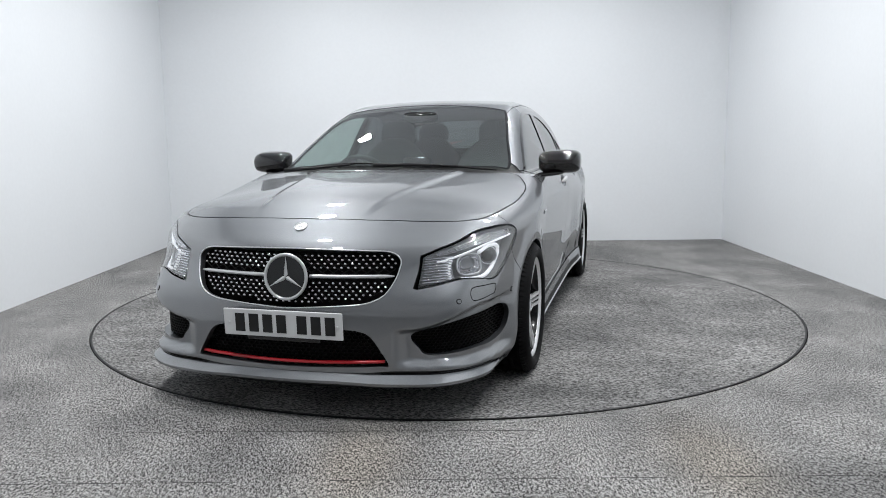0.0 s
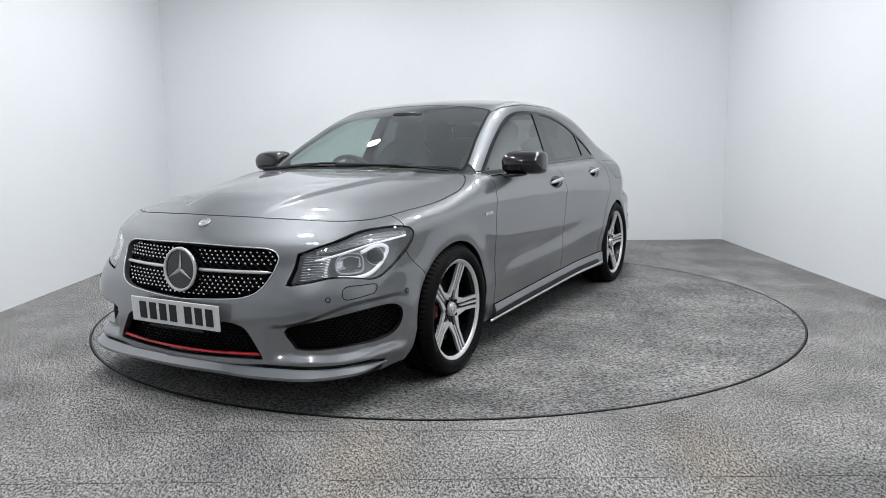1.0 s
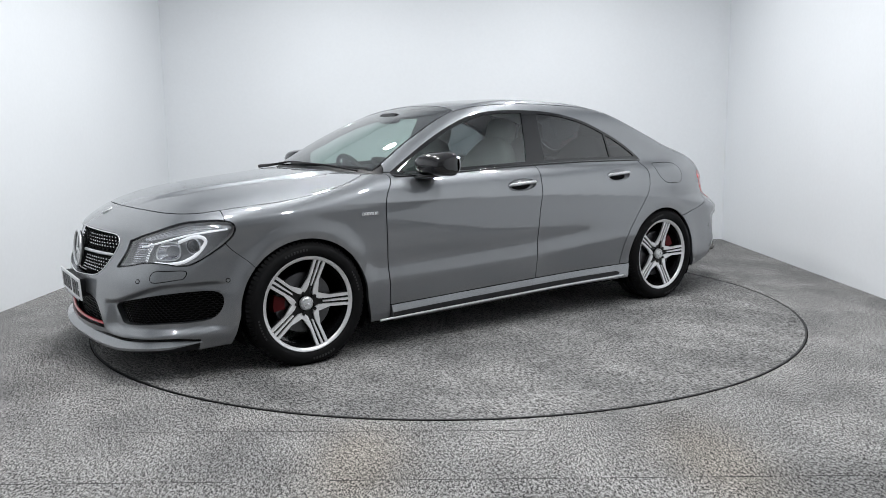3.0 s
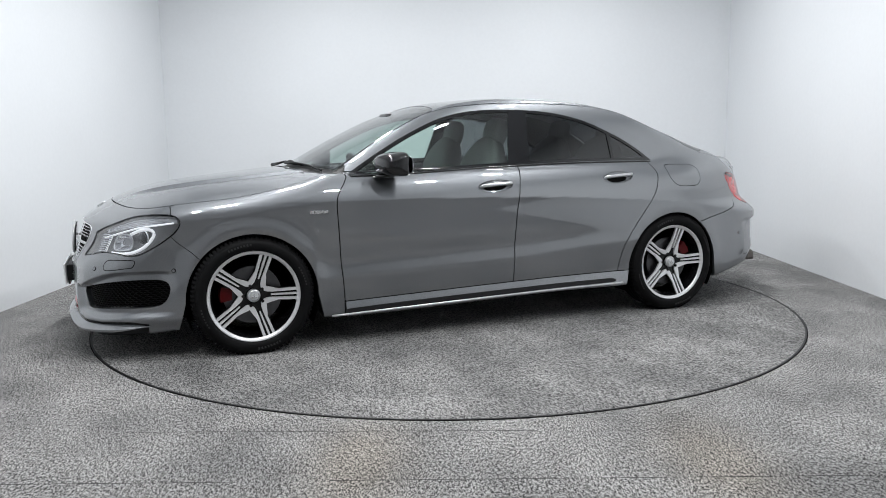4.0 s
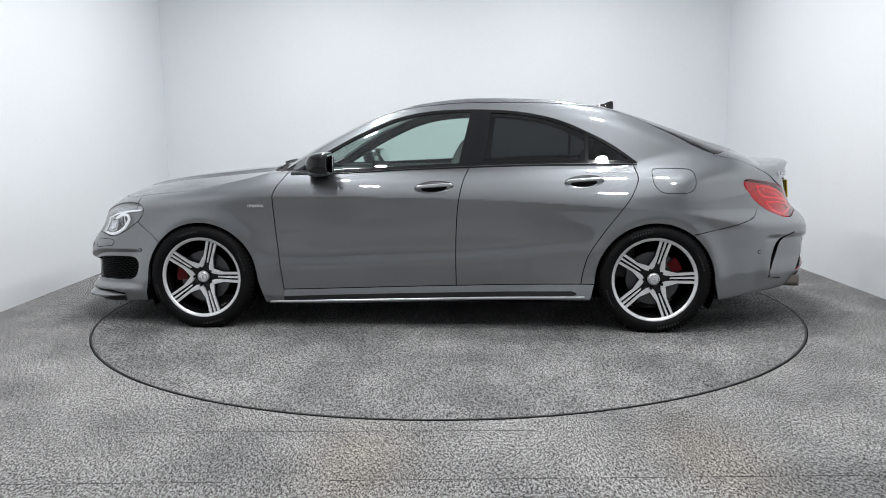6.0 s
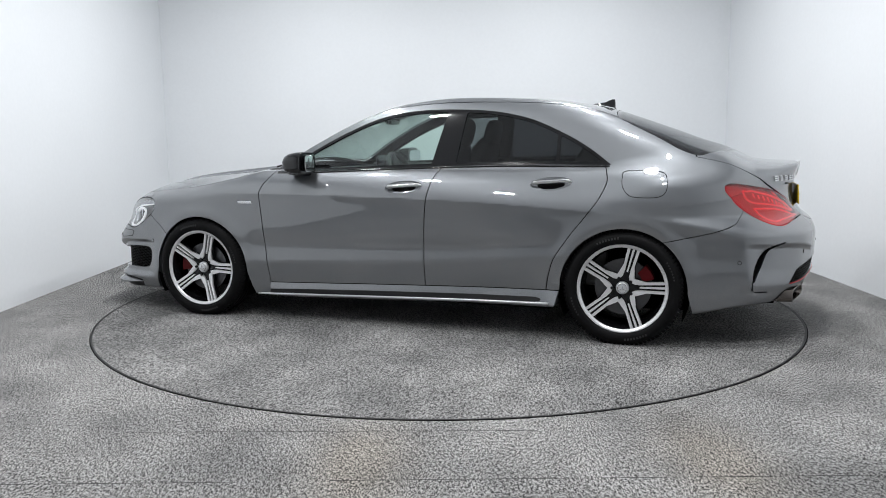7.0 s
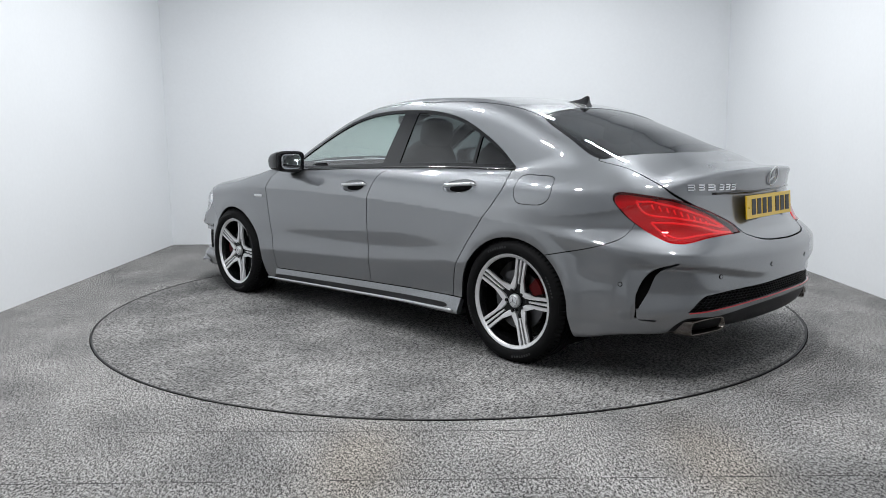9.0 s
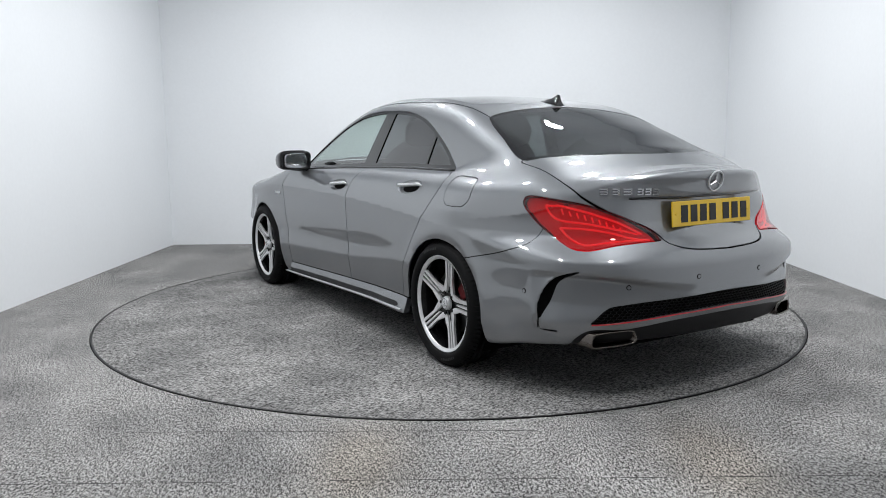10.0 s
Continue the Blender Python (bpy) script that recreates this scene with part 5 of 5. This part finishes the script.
        bmesh.ops.create_cone(bm, cap_ends=True, segments=12, radius1=0.0085, radius2=0.0085, depth=0.01, matrix=Matrix.Translation((x, dish_y(x, z) + 0.0, z)) @ Matrix.Rotation(math.pi / 2, 4, "X"))
        part("wheel_bolt", bm, SPOKE_BLACK, ob)
    bm = bmesh.new()
    lathe(bm, [(0.0001, 0.084), (0.020, 0.083), (0.031, 0.079), (0.035, 0.072), (0.036, 0.06)], 40)
    part("hub_cap", bm, SATIN, ob, "silver hub cap with ring badge", True)
    bm = bmesh.new()
    tube(bm, [(0.025 * math.cos(a), 0.082, 0.025 * math.sin(a)) for a in np.linspace(0, 2 * math.pi, 32, endpoint=False)], 0.0022, 6, True, up=(0, 1, 0))
    for k in range(3):
        a = math.pi / 2 + k * 2 * math.pi / 3 + math.radians(turn)
        tube(bm, [(0, 0.084, 0), (0.023 * math.cos(a), 0.083, 0.023 * math.sin(a))], [0.004, 0.001], 5)
    part("hub_badge", bm, CHROME, ob, "", True)
    bm = bmesh.new()
    lathe(bm, [(0.06, 0.03), (0.155, 0.03), (0.155, 0.01), (0.06, 0.01)], 60, True)
    part("brake_disc", bm, BRAKE, ob, "steel brake disc")
    return ob


for hx, turn, cal in ((HUBS[0], -18, -5), (HUBS[1], -15, 212)):
    for s in (1, -1):
        w = wheel(hx, s, turn if s > 0 else -turn)
        bm = bmesh.new()
        n = 10
        rows = [[bm.verts.new((r * math.cos(a), y, r * math.sin(a))) for a in np.radians(np.linspace(cal - 14, cal + 14, n))] for r, y in ((0.112, 0.005), (0.112, 0.052), (0.172, 0.052), (0.178, 0.005))]
        for a, b in zip(rows, rows[1:]):
            for i in range(n - 1):
                bm.faces.new((a[i], b[i], b[i + 1], a[i + 1]))
        for i in (0, n - 1):
            bm.faces.new([r[i] for r in rows])
        bmesh.ops.recalc_face_normals(bm, faces=bm.faces)
        bmesh.ops.transform(bm, matrix=pose(hx, s * 0.775, HUB_Z) @ Matrix.Diagonal((1, s, -1, 1)), verts=bm.verts)
        part("brake_caliper", bm, CALIPER, car, "red brake caliper")
        bm = bmesh.new()
        rows = [[bm.verts.new((hx + 0.356 * math.cos(a), s * y, 0.30 + 0.352 * math.sin(a))) for a in np.radians(np.linspace(-28, 208, 40))] for y in (0.52, 0.845)]
        for i in range(39):
            bm.faces.new((rows[0][i], rows[1][i], rows[1][i + 1], rows[0][i + 1]))
        bm.faces.new(rows[0])
        part("wheel_liner", bm, GAP, car, "black wheel arch liner")

# -- underbody and cabin --
bm = bmesh.new()
box(bm, -0.95, 0.95, -0.80, 0.80, 0.16, 0.22, 0.01)
box(bm, 0.95, 1.95, -0.50, 0.50, 0.15, 0.30, 0.01)
box(bm, -2.15, -0.95, -0.50, 0.50, 0.20, 0.36, 0.01)
part("underbody", bm, GAP, car, "black underbody")


SEAT = material("grey_leather", (0.09, 0.091, 0.089), 0.5, grain=0.15, scale=90, bump=0.0005)


def seat(x, y, wide, parent):
    bm = bmesh.new()
    blob(bm, x + 0.05, y, 0.50, 0.26, wide, 0.09, 3.5, 24)
    base = part("seat", bm, SEAT, parent, "grey leather seat", True)
    bm = bmesh.new()
    blob(bm, 0, 0, 0, 0.085, wide, 0.32, 3.2, 28)
    for v in bm.verts:
        v.co.y *= 1 - 0.35 * step(v.co.z, 0.12, 0.34)
        v.co.x += 0.025 * (v.co.y / wide) ** 2
    bmesh.ops.transform(bm, matrix=pose(x - 0.27, y, 0.83, 0, -17, 0), verts=bm.verts)
    part("backrest", bm, SEAT, base, "", True)
    bm = bmesh.new()
    blob(bm, 0, 0, 0, 0.05, 0.125, 0.095, 3.0, 24)
    bmesh.ops.transform(bm, matrix=pose(x - 0.385, y, 1.165, 0, -12, 0), verts=bm.verts)
    part("headrest", bm, SEAT, base, "", True)


for y in (0.36, -0.36):
    seat(0.08, y, 0.25, car)
    seat(-0.80, y * 0.95, 0.27, car)
bm = bmesh.new()
blob(bm, 0.68, 0, 0.80, 0.26, 0.70, 0.135, 4.0, 36)
part("dashboard", bm, INTERIOR, car, "black soft dashboard", True)
bm = bmesh.new()
blob(bm, 0.42, 0.0, 0.965, 0.008, 0.095, 0.055, 5.0, 24)
part("display", bm, BLACK, car, "black display on the dashboard", True)
bm = bmesh.new()
m = pose(0.40, -0.36, 0.86, 0, -62, 0)
tube(bm, [m @ Vector((0.185 * math.cos(a), 0.185 * math.sin(a), 0)) for a in np.linspace(0, 2 * math.pi, 48, endpoint=False)], 0.016, 10, True, up=m.to_3x3() @ Vector((0, 0, 1)))
for a in (0, math.pi, -math.pi / 2):
    tube(bm, [m @ Vector((0, 0, -0.02)), m @ Vector((0.18 * math.sin(a + math.pi / 2), 0.18 * math.cos(a + math.pi / 2), 0))], [0.05, 0.018], 8)
part("steering_wheel", bm, INTERIOR, car, "black three-spoke steering wheel", True)
bm = bmesh.new()
blob(bm, 0.33, 0, 1.265, 0.02, 0.115, 0.035, 4.0, 20)
part("rear_view_mirror", bm, BLACK, car, "black rear-view mirror", True)
# sensor housing behind the top of the windscreen
bm = bmesh.new()
rows = []
for x, w in ((0.20, 0.085), (0.25, 0.088), (0.30, 0.080), (0.345, 0.055)):
    top = on_top(x, 0.0)[0][2] - 0.012
    rows.append([bm.verts.new((x, y, top - d)) for y, d in ((-w, 0.0), (-w * 0.9, 0.022), (w * 0.9, 0.022), (w, 0.0))])
for a, b in zip(rows, rows[1:]):
    for i in range(4):
        bm.faces.new((a[i], b[i], b[(i + 1) % 4], a[(i + 1) % 4]))
bm.faces.new(rows[0][::-1])
bm.faces.new(rows[-1])
bmesh.ops.recalc_face_normals(bm, faces=bm.faces)
part("sensor_housing", bm, PLASTIC, car, "black sensor housing behind the windscreen")
for s in (1, -1):
    bm = bmesh.new()
    box(bm, -1.25, 0.80, min(s * 0.68, s * 0.75), max(s * 0.68, s * 0.75), 0.30, 0.945, 0.02)
    part("door_card", bm, INTERIOR, car, "black door trim")
bm = bmesh.new()
box(bm, -1.75, -1.12, -0.62, 0.62, 0.93, 0.975, 0.015)
part("parcel_shelf", bm, INTERIOR, car, "black parcel shelf")
HEADLINER = material("grey_headliner", (0.30, 0.30, 0.29), 0.9, grain=0.05, scale=80)
whole("headliner", moved(cut(skin_all, both(ROOF_PANEL, lambda v: v[:, 1] - 0.50, behind(0.10), ahead(-1.2))), -0.035), HEADLINER, "grey fabric headliner", 0)


# ---- what moves: turntable and car turn together at an even pace ----
def motions():
    turns = [(t / 2, 75.13 - 13.3432 * t / 2 + 180) for t in range(21)]
    walk(turntable, [(t, pose(0, DISC_Y, 0, 0, 0, a)) for t, a in turns])
    walk(car, [(t, pose(0, 0, 0, 0, 0, a) @ pose(0.0793, -0.0549, 0.001)) for t, a in turns])


motions()
